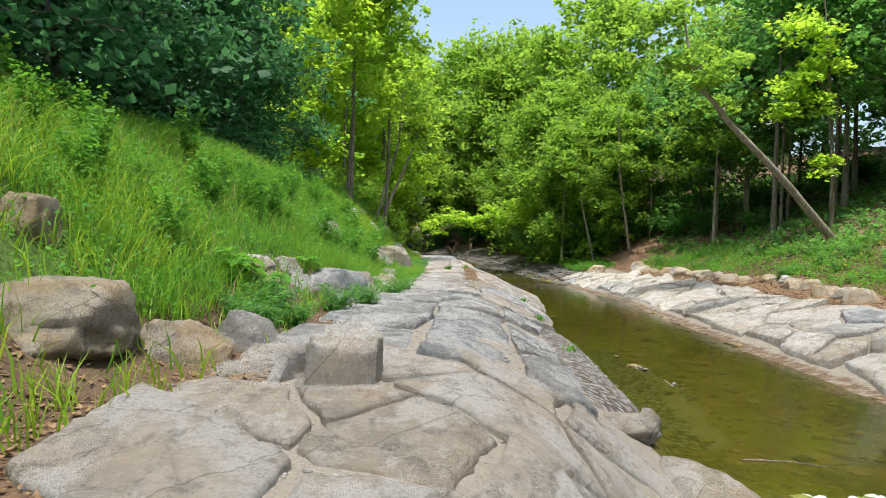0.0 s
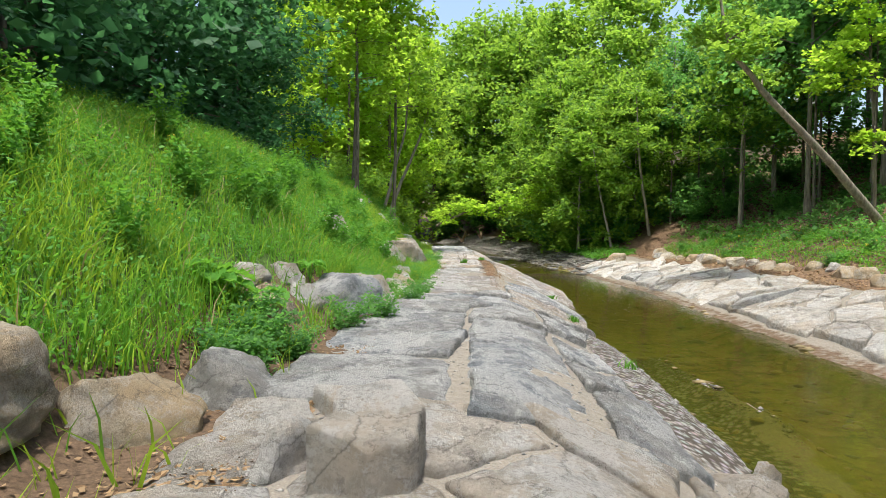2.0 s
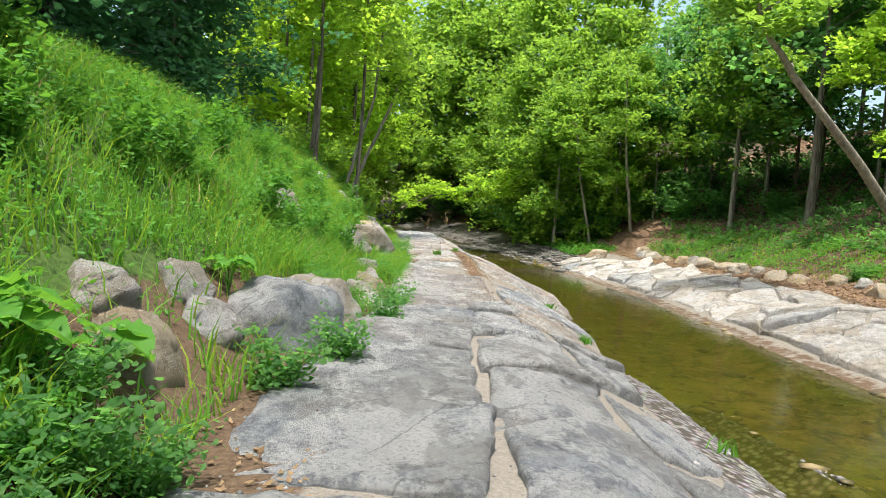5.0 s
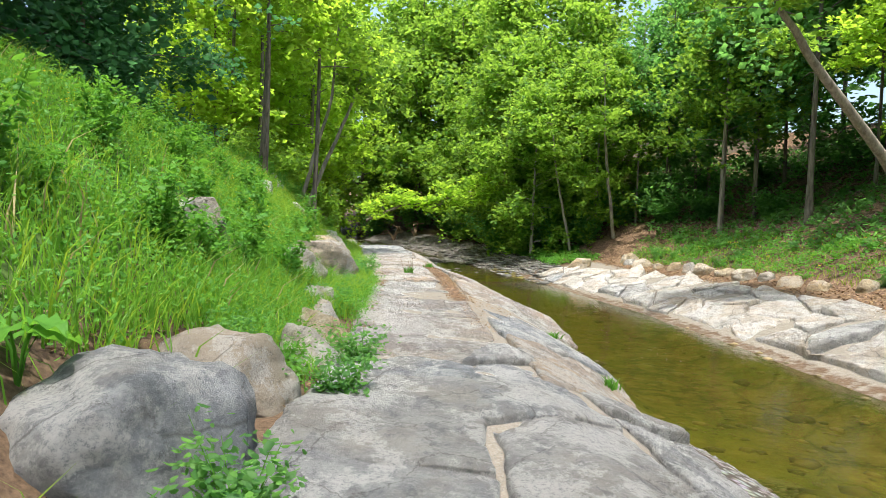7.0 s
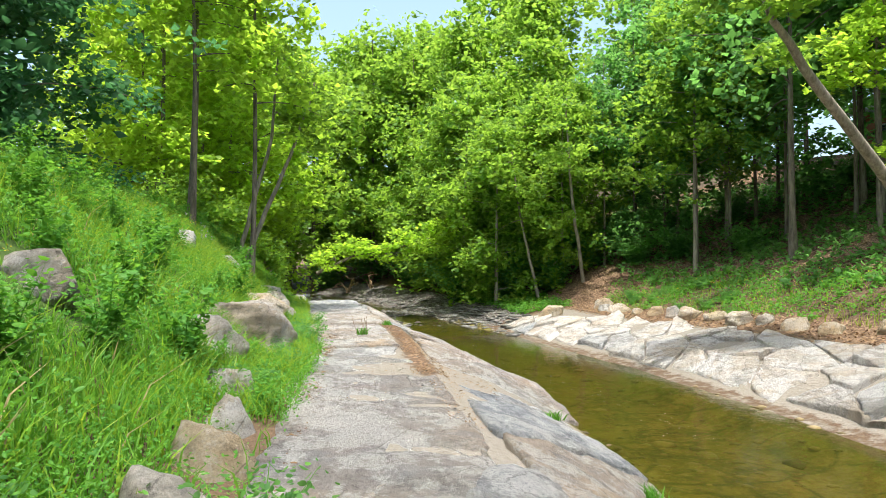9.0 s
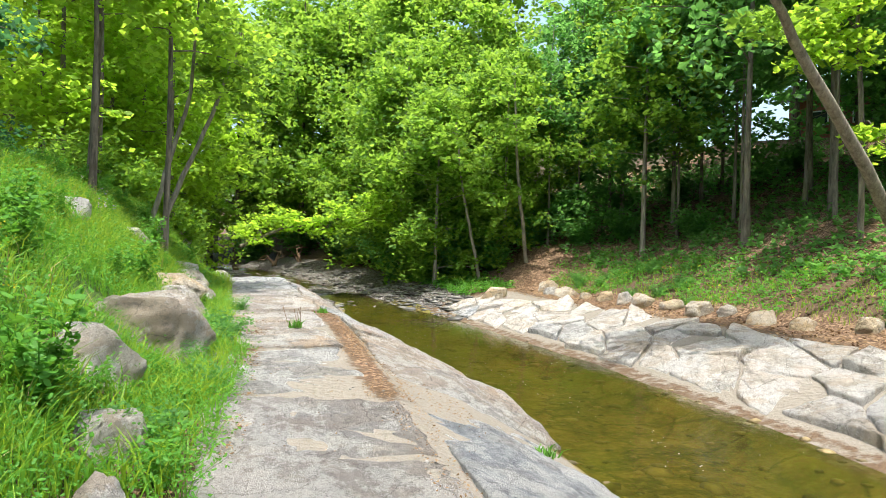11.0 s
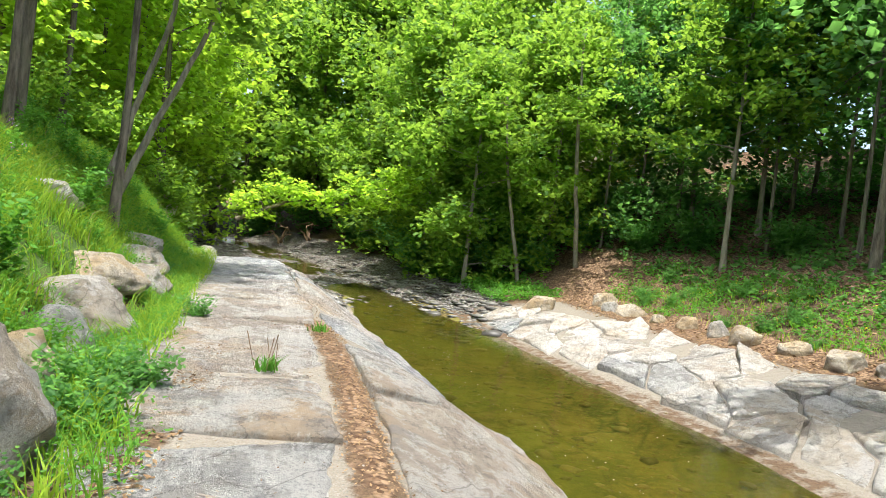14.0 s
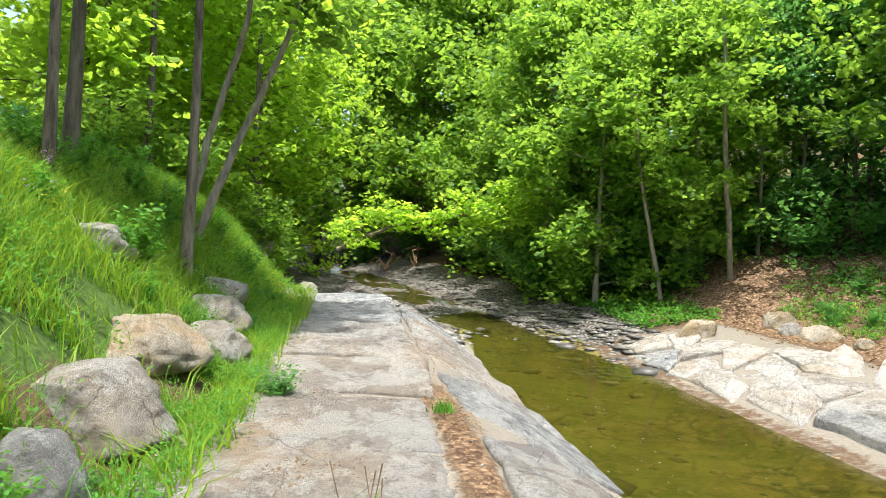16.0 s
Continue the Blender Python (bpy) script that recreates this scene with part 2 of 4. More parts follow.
def wobble(x, y, s, seed=0.0):
    """Cheap smooth noise in -1 to 1 for arrays."""
    return (np.sin(x * s + 1.7 * np.sin(y * s * 0.63 + seed) + seed * 2.1) + np.sin(y * s * 1.21 + 1.3 * np.sin(x * s * 0.77 - seed) + seed * 3.7)
            + 0.5 * np.sin((x + y) * s * 2.3 + seed * 5.1)) / 2.5


# ---- the lie of the land ----
def shift(y):
    """How far the creek has swung to the left."""
    return np.interp(y, [27, 29, 31, 33, 35, 39, 43, 46, 50, 56, 62, 70, 90, 300], [0, -0.06, -0.2, -0.4, -0.6, -0.9, -1.25, -1.75, -2.9, -5.0, -7.2, -10.2, -18, -100])


def bank_out(y):
    """How far the foot of the grassy bank stands back from its usual line."""
    return np.interp(y, [3, 8, 14, 20, 24, 28, 36, 43, 60], [0.6, 0.55, 0.35, 0.35, 0.7, 0.9, 0.8, 0.9, 0.9])


def slab_edge(y):
    """The line where the slabs end at the foot of the grassy bank."""
    return float(np.interp(y, [7, 12, 15, 21, 24, 28, 32, 36, 43], [-1.5, -1.35, -1.05, -1.1, -1.7, -2.1, -1.9, -2.0, -2.3]))


def bulge(y):
    """How far the sloping face swells out into the water."""
    return 0.3 * (smoothstep(18, 22, np.asarray(y, dtype=float)) - smoothstep(27, 33, np.asarray(y, dtype=float)))


def water_level(y):
    return np.interp(y, [-50, 5.9, 7.0, 40, 46, 66, 90, 400], [-0.5, -0.42, 0.0, 0.0, 0.18, 1.1, 1.7, 3.0])


PROFILE_U = [-400, -60, -20, -7.5, -4.7, -3.2, -1.9, -1.45, -1.1, 0.75, 1.5, 2.75, 3.3, 5.8, 6.45, 7.1, 8.0, 10.4, 11.4, 12.6, 16.0, 22, 40, 120, 400]
PROFILE_Z = [18, 12, 6.5, 4.5, 3.55, 2.55, 1.55, 1.22, 1.02, 0.98, 0.72, 0.02, -0.28, -0.30, -0.05, 0.05, 0.38, 0.80, 0.92, 1.3, 2.8, 5.2, 10.5, 16, 22]


def terrain(x, y):
    x, y = np.asarray(x, dtype=float), np.asarray(y, dtype=float)
    u = x - shift(y)
    far = smoothstep(41.5, 47, y)
    # past the stone lining the right bank comes closer and the bed turns to gravel
    u2 = np.where(u > 5.0, u + far * 1.4 * smoothstep(5.0, 9.0, u), u)
    u2 = u2 - bulge(y) * smoothstep(0.8, 2.4, u) * (1 - smoothstep(3.2, 4.2, u)) + bank_out(y) * (1 - smoothstep(-1.7, -0.8, u)) * smoothstep(-5.5, -2.2, u)
    z = np.interp(u2, PROFILE_U, PROFILE_Z)
    lift = water_level(y)
    near_bed = 1 - smoothstep(8, 16, np.abs(u - 4.5))
    z = z + np.where(y > 40, lift, np.where(y < 7, lift * (1 - smoothstep(0.8, 2.4, np.abs(u - 4.7) - 1.2)), 0)) * np.where(y > 40, 0.55 + 0.45 * near_bed, 1)
    z = z + np.clip(y - 20, 0, 26) * 0.007 * (1 - smoothstep(0.9, 2.8, u)) * (1 - 0.5 * smoothstep(44, 50, y))
    z = z + smoothstep(39, 45, y) * smoothstep(2.4, 3.2, u) * (1 - smoothstep(6.2, 7.2, u)) * (0.25 + 0.07 * wobble(x, y, 1.3, 6.0))
    z = z - smoothstep(43, 50, y) * smoothstep(-3.5, -2.5, u) * (1 - smoothstep(1.5, 2.7, u)) * np.clip(z - water_level(y) - 0.1, 0, None) * 0.85
    slab = smoothstep(-1.3, -1.0, u + bank_out(y)) * (1 - smoothstep(10.9, 11.6, u)) * (1 - far)
    rough = 0.10 * wobble(x, y, 0.9, 1.0) + 0.05 * wobble(x, y, 2.7, 2.0)
    big = 0.35 * wobble(x, y, 0.21, 4.0) * smoothstep(5, 12, np.abs(u - 4))
    bar = np.exp(-((u - 2.75) / 0.55) ** 2) * smoothstep(8.5, 10.5, y) * (1 - smoothstep(15.5, 18, y)) * 0.2
    bar = bar + np.exp(-((u - 3.9 + 0.12 * (y - 13)) / 0.3) ** 2) * smoothstep(10.0, 12, y) * (1 - smoothstep(15.5, 17, y)) * (0.27 + 0.06 * wobble(x, y, 3.1, 7.0))
    return z + rough * (1 - 0.88 * slab) + big + bar + 0.05 * slab * wobble(x, y, 0.7, 9.0) * (u < 2)


def terrain_at(x, y):
    return float(terrain(np.array([x]), np.array([y]))[0])


def spaced(a, b, near_a, near_b, fine, coarse_grow=1.25):
    core = list(np.arange(near_a, near_b + 1e-6, fine))
    step, v, hi = fine, near_b, []
    while v < b:
        step *= coarse_grow
        v += step
        hi.append(v)
    step, v, lo = fine, near_a, []
    while v > a:
        step *= coarse_grow
        v -= step
        lo.append(v)
    return np.array(lo[::-1] + core + hi)


def build_ground():
    xs, ys = spaced(-350, 350, -9, 18, 0.22), spaced(-300, 420, -2, 60, 0.3)
    gx, gy = np.meshgrid(xs, ys)
    gz = terrain(gx, gy)
    nx, ny = len(xs), len(ys)
    i = (np.arange(ny - 1)[:, None] * nx + np.arange(nx - 1)[None, :]).ravel()
    me = mesh_of("ground", np.stack([gx.ravel(), gy.ravel(), gz.ravel()], 1), [np.stack([i, i + 1, i + nx + 1, i + nx], 1)], True)
    u = (gx - shift(gy)).ravel()
    y = gy.ravel()
    far = smoothstep(41, 45, y)
    ub = u + bank_out(y)
    gully = np.exp(-((u - 0.66) / 0.24) ** 2) * smoothstep(20.5, 23, y) * (1 - smoothstep(32, 34, y))
    layers = {
        "grass": np.clip(smoothstep(-1.6, -2.5, ub) - smoothstep(-8, -10, u) + 0.2 * smoothstep(11.8, 12.6, u) * (1 - smoothstep(14.0, 16.0, u)) * (1 - far), 0, 1),
        "litter": np.clip(0.35 * smoothstep(12, 13, u) + smoothstep(14.0, 16.0, u) + smoothstep(-7.5, -9.5, u) + smoothstep(10.3, 11.2, u) * (1 - smoothstep(11.8, 12.8, u)) + far * smoothstep(9.2, 10.5, u) + 0.72 * gully, 0, 1),
        "sand": smoothstep(-1.0, -0.7, u) * (1 - smoothstep(10.2, 10.8, u)) * (1 - far) * (1 - 0.95 * gully) * (1 - 0.55 * smoothstep(5.8, 6.2, u) * (1 - smoothstep(7.1, 7.4, u))),
        "gravel": np.clip(far * smoothstep(-3.5, -1.0, u) * (1 - smoothstep(8.2, 9.5, u)) + smoothstep(1.9, 2.3, u) * (1 - smoothstep(3.2, 4.4, u)) * smoothstep(8, 10, y) * (1 - smoothstep(16, 18, y)), 0, 1),
        "bed": smoothstep(2.7, 3.2, u) * (1 - smoothstep(9, 10, y) * (1 - smoothstep(16, 18, y)) * (1 - smoothstep(3.6, 4.6, u))) * (1 - smoothstep(6.2, 6.7, u)) * (1 - smoothstep(42, 48, y) * 0.7),
    }
    for key, v in layers.items():
        me.attributes.new(key, "FLOAT", "POINT").data.foreach_set("value", v.astype(np.float32))
    return tagged(piece("ground", me, GROUND), "soil, sand and leaf litter along a creek bed", "ground", kind="structure")


def build_water():
    ys = np.concatenate([np.arange(6.6, 44, 0.5), np.arange(44, 80, 0.8)])
    us = np.concatenate([np.linspace(-2.0, 1.5, 4), np.linspace(1.9, 7.6, 12)])
    gy, gu = np.meshgrid(ys, us, indexing="ij")
    gx = gu + shift(gy)
    gz = water_level(gy)
    n = len(us)
    i = (np.arange(len(ys) - 1)[:, None] * n + np.arange(n - 1)[None, :]).ravel()
    me = mesh_of("water", np.stack([gx.ravel(), gy.ravel(), gz.ravel()], 1), [np.stack([i, i + 1, i + n + 1, i + n], 1)], True)
    tagged(piece("water", me, WATER), "still olive-brown shallow creek water", "water", kind="structure")
    low = mesh_of("water", [(1, -30, -0.42), (8, -30, -0.42), (8, 6.2, -0.42), (1, 6.2, -0.42)], [np.array([[0, 1, 2, 3]])])
    tagged(piece("water", low, WATER), "shallow creek water below the stone weir", "water", kind="structure")


# ---- stones ----
def clip_poly(poly, px, py, nx, ny):
    """The part of poly where (p - (px, py)) . (nx, ny) <= 0."""
    out = []
    for k in range(len(poly)):
        a, b = poly[k], poly[(k + 1) % len(poly)]
        da = (a[0] - px) * nx + (a[1] - py) * ny
        db = (b[0] - px) * nx + (b[1] - py) * ny
        if da <= 0:
            out.append(a)
        if (da < 0 < db) or (db < 0 < da):
            t = da / (da - db)
            out.append((a[0] + t * (b[0] - a[0]), a[1] + t * (b[1] - a[1])))
    return out


def cells(seeds, box):
    """Voronoi cells of the seeds inside box (u0, y0, u1, y1)."""
    u0, y0, u1, y1 = box
    for k, (a, b) in enumerate(seeds):
        poly = [(u0, y0), (u1, y0), (u1, y1), (u0, y1)]
        for j, (c, d) in enumerate(seeds):
            if j != k and abs(c - a) < 6 and abs(d - b) < 6:
                poly = clip_poly(poly, (a + c) / 2, (b + d) / 2, c - a, d - b)
                if len(poly) < 3:
                    break
        if len(poly) >= 3:
            yield poly


def split_relief(u, y, seed):
    """The broken top of a split stone: shallow ledges and hollows, in metres."""
    ledge = np.tanh(5 * (wobble(u, y, 2.6, seed) + 0.35 * wobble(u, y, 9.0, seed + 3))) * 0.014
    return ledge + 0.010 * wobble(u, y, 6.5, seed + 1) + 0.006 * wobble(u, y, 17.0, seed + 2) + 0.003 * wobble(u, y, 37.0, seed + 5)


def slab_mesh(poly, gap, proud, r, tilt=0.04, thick=0.3, fine=0.11):
    """A flat quarried stone on the land: worn rim, ledged top, broken edges. Coordinates (u, y)."""
    c = np.mean(poly, axis=0)
    ring = []
    for k in range(len(poly)):
        a, b = np.array(poly[k]), np.array(poly[(k + 1) % len(poly)])
        n = max(1, int(np.linalg.norm(b - a) / fine))
        ring += [a + (b - a) * t for t in np.arange(n) / n]
    ring = np.array(ring)
    away = ring - c
    dist = np.linalg.norm(away, axis=1, keepdims=True) + 1e-6
    ring = c + away * np.clip((dist - gap * r.uniform(0.5, 1.5, (len(ring), 1))) / dist, 0.3, 1)
    seed = r.uniform(0, 40)
    rag = 0.035 * wobble(ring[:, 0], ring[:, 1], 5.0, seed) + 0.02 * wobble(ring[:, 0], ring[:, 1], 13.0, seed + 1) - 0.02
    ring = ring + away / dist * rag[:, None] + r.normal(0, 0.006, ring.shape)
    tx, ty = r.normal(0, tilt, 2)
    n = len(ring)

    def level(pts, drop, relief=1.0):
        x = pts[:, 0] + shift(pts[:, 1])
        z = terrain(x, pts[:, 1]) + proud - drop + tx * (pts[:, 0] - c[0]) + ty * (pts[:, 1] - c[1]) + relief * split_relief(pts[:, 0], pts[:, 1], seed)
        return np.stack([x, pts[:, 1], z], 1)

    steps = (0.9, 0.8, 0.68, 0.55, 0.42, 0.28, 0.14) if fine < 0.15 else (0.86, 0.62, 0.3)
    rows = [level(ring, proud + thick, 0.0), level(ring, 0.014 + r.uniform(0, 0.016, n)), level(c + (ring - c) * 0.97, r.uniform(-0.006, 0.006, n))]
    rows += [level(c + (ring - c) * f, r.normal(-0.006, 0.004, n)) for f in steps]
    v = np.concatenate(rows + [level(c[None, :], np.array([-0.006]))])
    i = np.arange(n)
    j = (i + 1) % n
    m = len(rows) - 1
    quads = np.concatenate([np.stack([k * n + i, k * n + j, (k + 1) * n + j, (k + 1) * n + i], 1) for k in range(m)])
    tris = np.stack([m * n + i, m * n + j, np.full(n, (m + 1) * n)], 1)
    return mesh_of("slab", v, [quads, tris])


def boulder_mesh(sx, sy, sz, seed, flat=0.35):
    """A rounded, split boulder: an icosphere with broad facets cut into it."""
    r = np.random.default_rng(seed)
    bm = bmesh.new()
    bmesh.ops.create_icosphere(bm, subdivisions=4, radius=1.0)
    cuts = [(Vector((r.normal(0, 1), r.normal(0, 1), abs(r.normal(0, 0.8)) + 0.1)).normalized(), r.uniform(0.54, 0.86)) for _ in range(11)]
    cuts.append((Vector((0.1, 0.05, 1)).normalized(), 1 - flat))
    off = Vector(r.uniform(-50, 50, 3))
    for v in bm.verts:
        p = v.co.copy()
        for nrm, d in cuts:
            over = p.dot(nrm) - d
            if over > 0:
                p -= nrm * over * 0.96
        p *= 1 + 0.13 * noise.noise(p * 1.6 + off) + 0.08 * noise.noise(p * 4.5 + off) + 0.05 * noise.noise(p * 10 + off)
        v.co = Vector((p.x * sx, p.y * sy, p.z * sz))
    for f in bm.faces:
        f.smooth = True
    me = bpy.data.meshes.new("boulder")
    bm.to_mesh(me)
    bm.free()
    return me


def lean_cells(seeds, box, skew, squeeze):
    """Voronoi cells that run slantwise: worked out in a sheared and squeezed plane, then cut to the box."""
    u0, y0, u1, y1 = box
    flat = [((a + skew * b), b * squeeze) for a, b in seeds]
    for poly in cells(flat, (-400, -400, 400, 400)):
        back = [(p - skew * q / squeeze, q / squeeze) for p, q in poly]
        for px, py, nx, ny in ((u0, 0, -1, 0), (u1, 0, 1, 0), (0, y0, 0, -1), (0, y1, 0, 1)):
            back = clip_poly(back, px, py, nx, ny)
            if len(back) < 3:
                break
        if len(back) >= 3:
            b = np.array(back)
            area = 0.5 * abs(np.dot(b[:, 0], np.roll(b[:, 1], 1)) - np.dot(b[:, 1], np.roll(b[:, 0], 1)))
            if area > 0.12:
                yield back


def course(r, y0, y1, left, right, step, lean, uneven=0.16):
    """One run of four-sided slabs laid end to end along the bank, between the lines left(y) and right(y); lean skews the cross joints."""
    cuts, y = [], y0
    while y < y1 - 0.7:
        cuts.append((y + r.uniform(-0.08, 0.08), y + lean + r.uniform(-uneven, uneven) * 1.6))
        y += r.uniform(*step)
    cuts.append((y1, y1 + lean * 0.5))
    for (a, b), (c, d) in zip(cuts, cuts[1:]):
        poly = [(left(a) + r.uniform(-0.04, 0.04), a), (right(b) + r.uniform(-uneven, uneven) * 0.5, b), (right(d) + r.uniform(-uneven, uneven) * 0.5, d), (left(c) + r.uniform(-0.04, 0.04), c)]
        mid = r.uniform(0.3, 0.7)
        poly.insert(1, (poly[0][0] * (1 - mid) + poly[1][0] * mid, poly[0][1] * (1 - mid) + poly[1][1] * mid + r.uniform(-uneven, uneven)))
        poly.insert(4, (poly[3][0] * mid + poly[4][0] * (1 - mid), poly[3][1] * mid + poly[4][1] * (1 - mid) + r.uniform(-uneven, uneven)))
        yield poly


def build_lining():
    r = np.random.default_rng(21)
    left = tagged(new("stone_bank"), "grey and tan limestone slabs lining the creek bank walked on", "stone bank", kind="structure")

    def lay(poly, kind, gap, proud, tilt):
        piece("slab", slab_mesh(poly, gap, proud, r, tilt), kind, left)

    # broken tan slabs at the weir
    seeds, y = [], -3.0
    while y < 8.4:
        seeds += [(a + r.uniform(-0.45, 0.45), y + r.uniform(-0.4, 0.4)) for a in (-0.85, 0.25, 1.2, 2.1)]
        y += 1.3
    for poly in lean_cells(seeds, (-1.4, -3.6, 2.6, 7.95), 0.35, 0.8):
        c = np.mean(poly, axis=0)
        lay(poly, PALE_STONE if r.random() < 0.35 else TAN_STONE, 0.04, r.uniform(0.02, 0.09), 0.05 if c[0] < 0.9 else 0.065)
    # blue-grey slabs: a level row and two rows down the slope
    for poly in course(r, 8.02, 16.4, slab_edge, lambda y: 0.13 + 0.02 * (y - 8), (1.7, 2.2), -0.25):
        lay(poly, GREY_STONE, 0.012, r.uniform(0.03, 0.07), 0.022)
    for poly in course(r, 7.5, 17.4, lambda y: 0.13 + 0.02 * (y - 8) + 0.14 * float(smoothstep(10.5, 8.5, y)) + 0.55 * float(smoothstep(16.3, 18.3, y)) - 0.08 * float(smoothstep(11, 15, y)), lambda y: 1.32 - 0.3 * float(smoothstep(16, 18, y)), (1.5, 2.1), 0.55):
        lay(poly, GREY_STONE, 0.018, r.uniform(0.02, 0.08), 0.045)
    for poly in course(r, 7.4, 16.6, lambda y: 1.37 - 0.3 * float(smoothstep(16, 18, y)), lambda y: 2.15 + 0.6 * float(smoothstep(15, 17.5, y)), (1.6, 2.4), 0.8):
        lay(poly, GREY_STONE if r.random() < 0.8 else TAN_STONE, 0.03, r.uniform(0.0, 0.08), 0.06)
    # broad pale slabs further on: the walked top, and the face that runs into the water
    for poly in course(r, 16.5, 44.2, slab_edge, lambda y: 0.33 + 0.62 * float(smoothstep(16.3, 18.3, y)) - 0.5 * float(smoothstep(20, 24, y)) + 0.32 * float(smoothstep(30, 34, y)), (1.5, 2.3), -0.15, 0.22):
        c = np.mean(poly, axis=0)
        # grey stone at y 22.4 to 25.6 paints in the trees' dappled shade
        kind = GREY_STONE if 22.4 < c[1] < 25.6 or (c[1] < 20 and r.random() < 0.3) or c[1] > 38 else PATH_STONE
        lay(poly, kind, 0.014 if c[1] < 21 else 0.024, r.uniform(0.005, 0.03) if c[1] < 25 else r.uniform(0.03, 0.075), 0.014)
    for poly in course(r, 16.0, 43.6, lambda y: 1.0 - 0.16 * float(smoothstep(20, 25, y)), lambda y: 2.86 + float(bulge(y)), (2.2, 3.4), 1.3, 0.2):
        c = np.mean(poly, axis=0)
        lay(poly, PATH_STONE if r.random() < 0.6 else GREY_STONE, 0.02, r.uniform(0.03, 0.09), 0.035)
    right = tagged(new("stone_bank"), "pale limestone slabs lining the far creek bank", "stone bank", kind="structure")
    seeds = []
    y = -3.0
    while y < 43:
        for a in (7.6, 8.8, 10.0):
            seeds.append((a + r.uniform(-0.45, 0.45), y + r.uniform(-0.6, 0.6)))
        y += 1.55
    for poly in lean_cells(seeds, (7.0, -3.6, 10.75, 42.2), -0.45, 0.75):
        poly = [(a + (r.uniform(0, 0.4) if a < 7.02 else 0) - (r.uniform(0, 0.5) if a > 10.7 else 0), b) for a, b in poly]
        c = np.mean(poly, axis=0)
        if c[1] > 34 and c[0] > 10.6 - 0.16 * (c[1] - 34):
            continue
        me = slab_mesh(poly, 0.022, r.uniform(0.02, 0.13), r, 0.065, 0.3, 0.2)
        piece("slab", me, (PALE_STONE, TAN_STONE, GREY_STONE)[int(r.choice(3, p=(0.6, 0.3, 0.1)))], right)


ROCKS = []


def put_boulder(x, y, sx, sy, sz, seed, material, sink=0.35, turn=None, label="weathered limestone boulder half buried in the bank", group=""):
    me = boulder_mesh(sx, sy, sz, seed)
    ob = piece("boulder", me, material)
    ob.matrix_world = pose(x, y, terrain_at(x, y) + sz * (1 - 2 * sink) * 0.8, 0, 0, turn if turn is not None else (seed * 47) % 360)
    return tagged(ob, label, "boulder", group)


# ---- plants ----
def blades(pos, height, width, lean, r, material, name="grass"):
    """Bent grass blades, one island each, at pos (n, 3)."""
    n = len(pos)
    a = r.uniform(0, 2 * np.pi, n)
    side = np.stack([np.cos(a), np.sin(a), np.zeros(n)], 1) * (width * r.uniform(0.6, 1.3, n))[:, None]
    b = r.uniform(0, 2 * np.pi, n)
    h = height * r.uniform(0.55, 1.2, n)
    bend = np.stack([np.cos(b), np.sin(b), np.zeros(n)], 1) * (h * lean * r.uniform(0.2, 1.3, n))[:, None]
    up = np.stack([np.zeros(n), np.zeros(n), h], 1)
    mid = pos + up * 0.6 + bend * 0.3
    tip = pos + up * 0.97 + bend
    v = np.stack([pos - side, pos + side, mid - side * 0.7, mid + side * 0.7, tip], 1).reshape(-1, 3)
    i = np.arange(n) * 5
    return mesh_of(name, v, [np.stack([i, i + 1, i + 3, i + 2], 1), np.stack([i + 2, i + 3, i + 4], 1)])


def oval_leaves(pos, size, r, flat=0.6, slim=0.6):
    """Cupped oval leaves of six corners, for plants seen close by."""
    v, _ = leaf_arrays(pos, size, r, flat, slim)
    b, q, t, l = (v.reshape(-1, 4, 3)[:, k] for k in range(4))
    mid = (b + t) / 2
    ring = np.stack([b, b * 0.52 + q * 0.42 + t * 0.06 + (q - mid) * 0.3, q * 0.62 + t * 0.38 + (q - mid) * 0.12, t, l * 0.62 + t * 0.38 + (l - mid) * 0.12, b * 0.52 + l * 0.42 + t * 0.06 + (l - mid) * 0.3], 1).reshape(-1, 3)
    i = np.arange(len(b)) * 6
    return ring, np.concatenate([np.stack([i, i + 1, i + 2, i + 3], 1), np.stack([i, i + 3, i + 4, i + 5], 1)])


def leaf_arrays(pos, size, r, flat=0.5, slim=0.62):
    """Folded leaves, four corners each, at pos (n, 3): arrays of verts and quads as two triangles."""
    n = len(pos)
    a = r.uniform(0, 2 * np.pi, n)
    nrm = np.stack([r.normal(0, flat, n), r.normal(0, flat, n), np.ones(n)], 1)
    nrm /= np.linalg.norm(nrm, axis=1, keepdims=True)
    t = np.stack([np.cos(a), np.sin(a), np.zeros(n)], 1)
    t -= nrm * np.sum(t * nrm, 1, keepdims=True)
    t /= np.linalg.norm(t, axis=1, keepdims=True)
    s = np.cross(nrm, t)
    size = (size * r.uniform(0.6, 1.3, n))[:, None]
    base, tip = pos - t * size * 0.5, pos + t * size * 0.55
    l, q = pos - s * size * slim * 0.5 - nrm * size * 0.1, pos + s * size * slim * 0.5 - nrm * size * 0.1
    v = np.stack([base, q, tip, l], 1).reshape(-1, 3)
    i = np.arange(n) * 4
    return v, np.concatenate([np.stack([i, i + 1, i + 2], 1), np.stack([i, i + 2, i + 3], 1)])


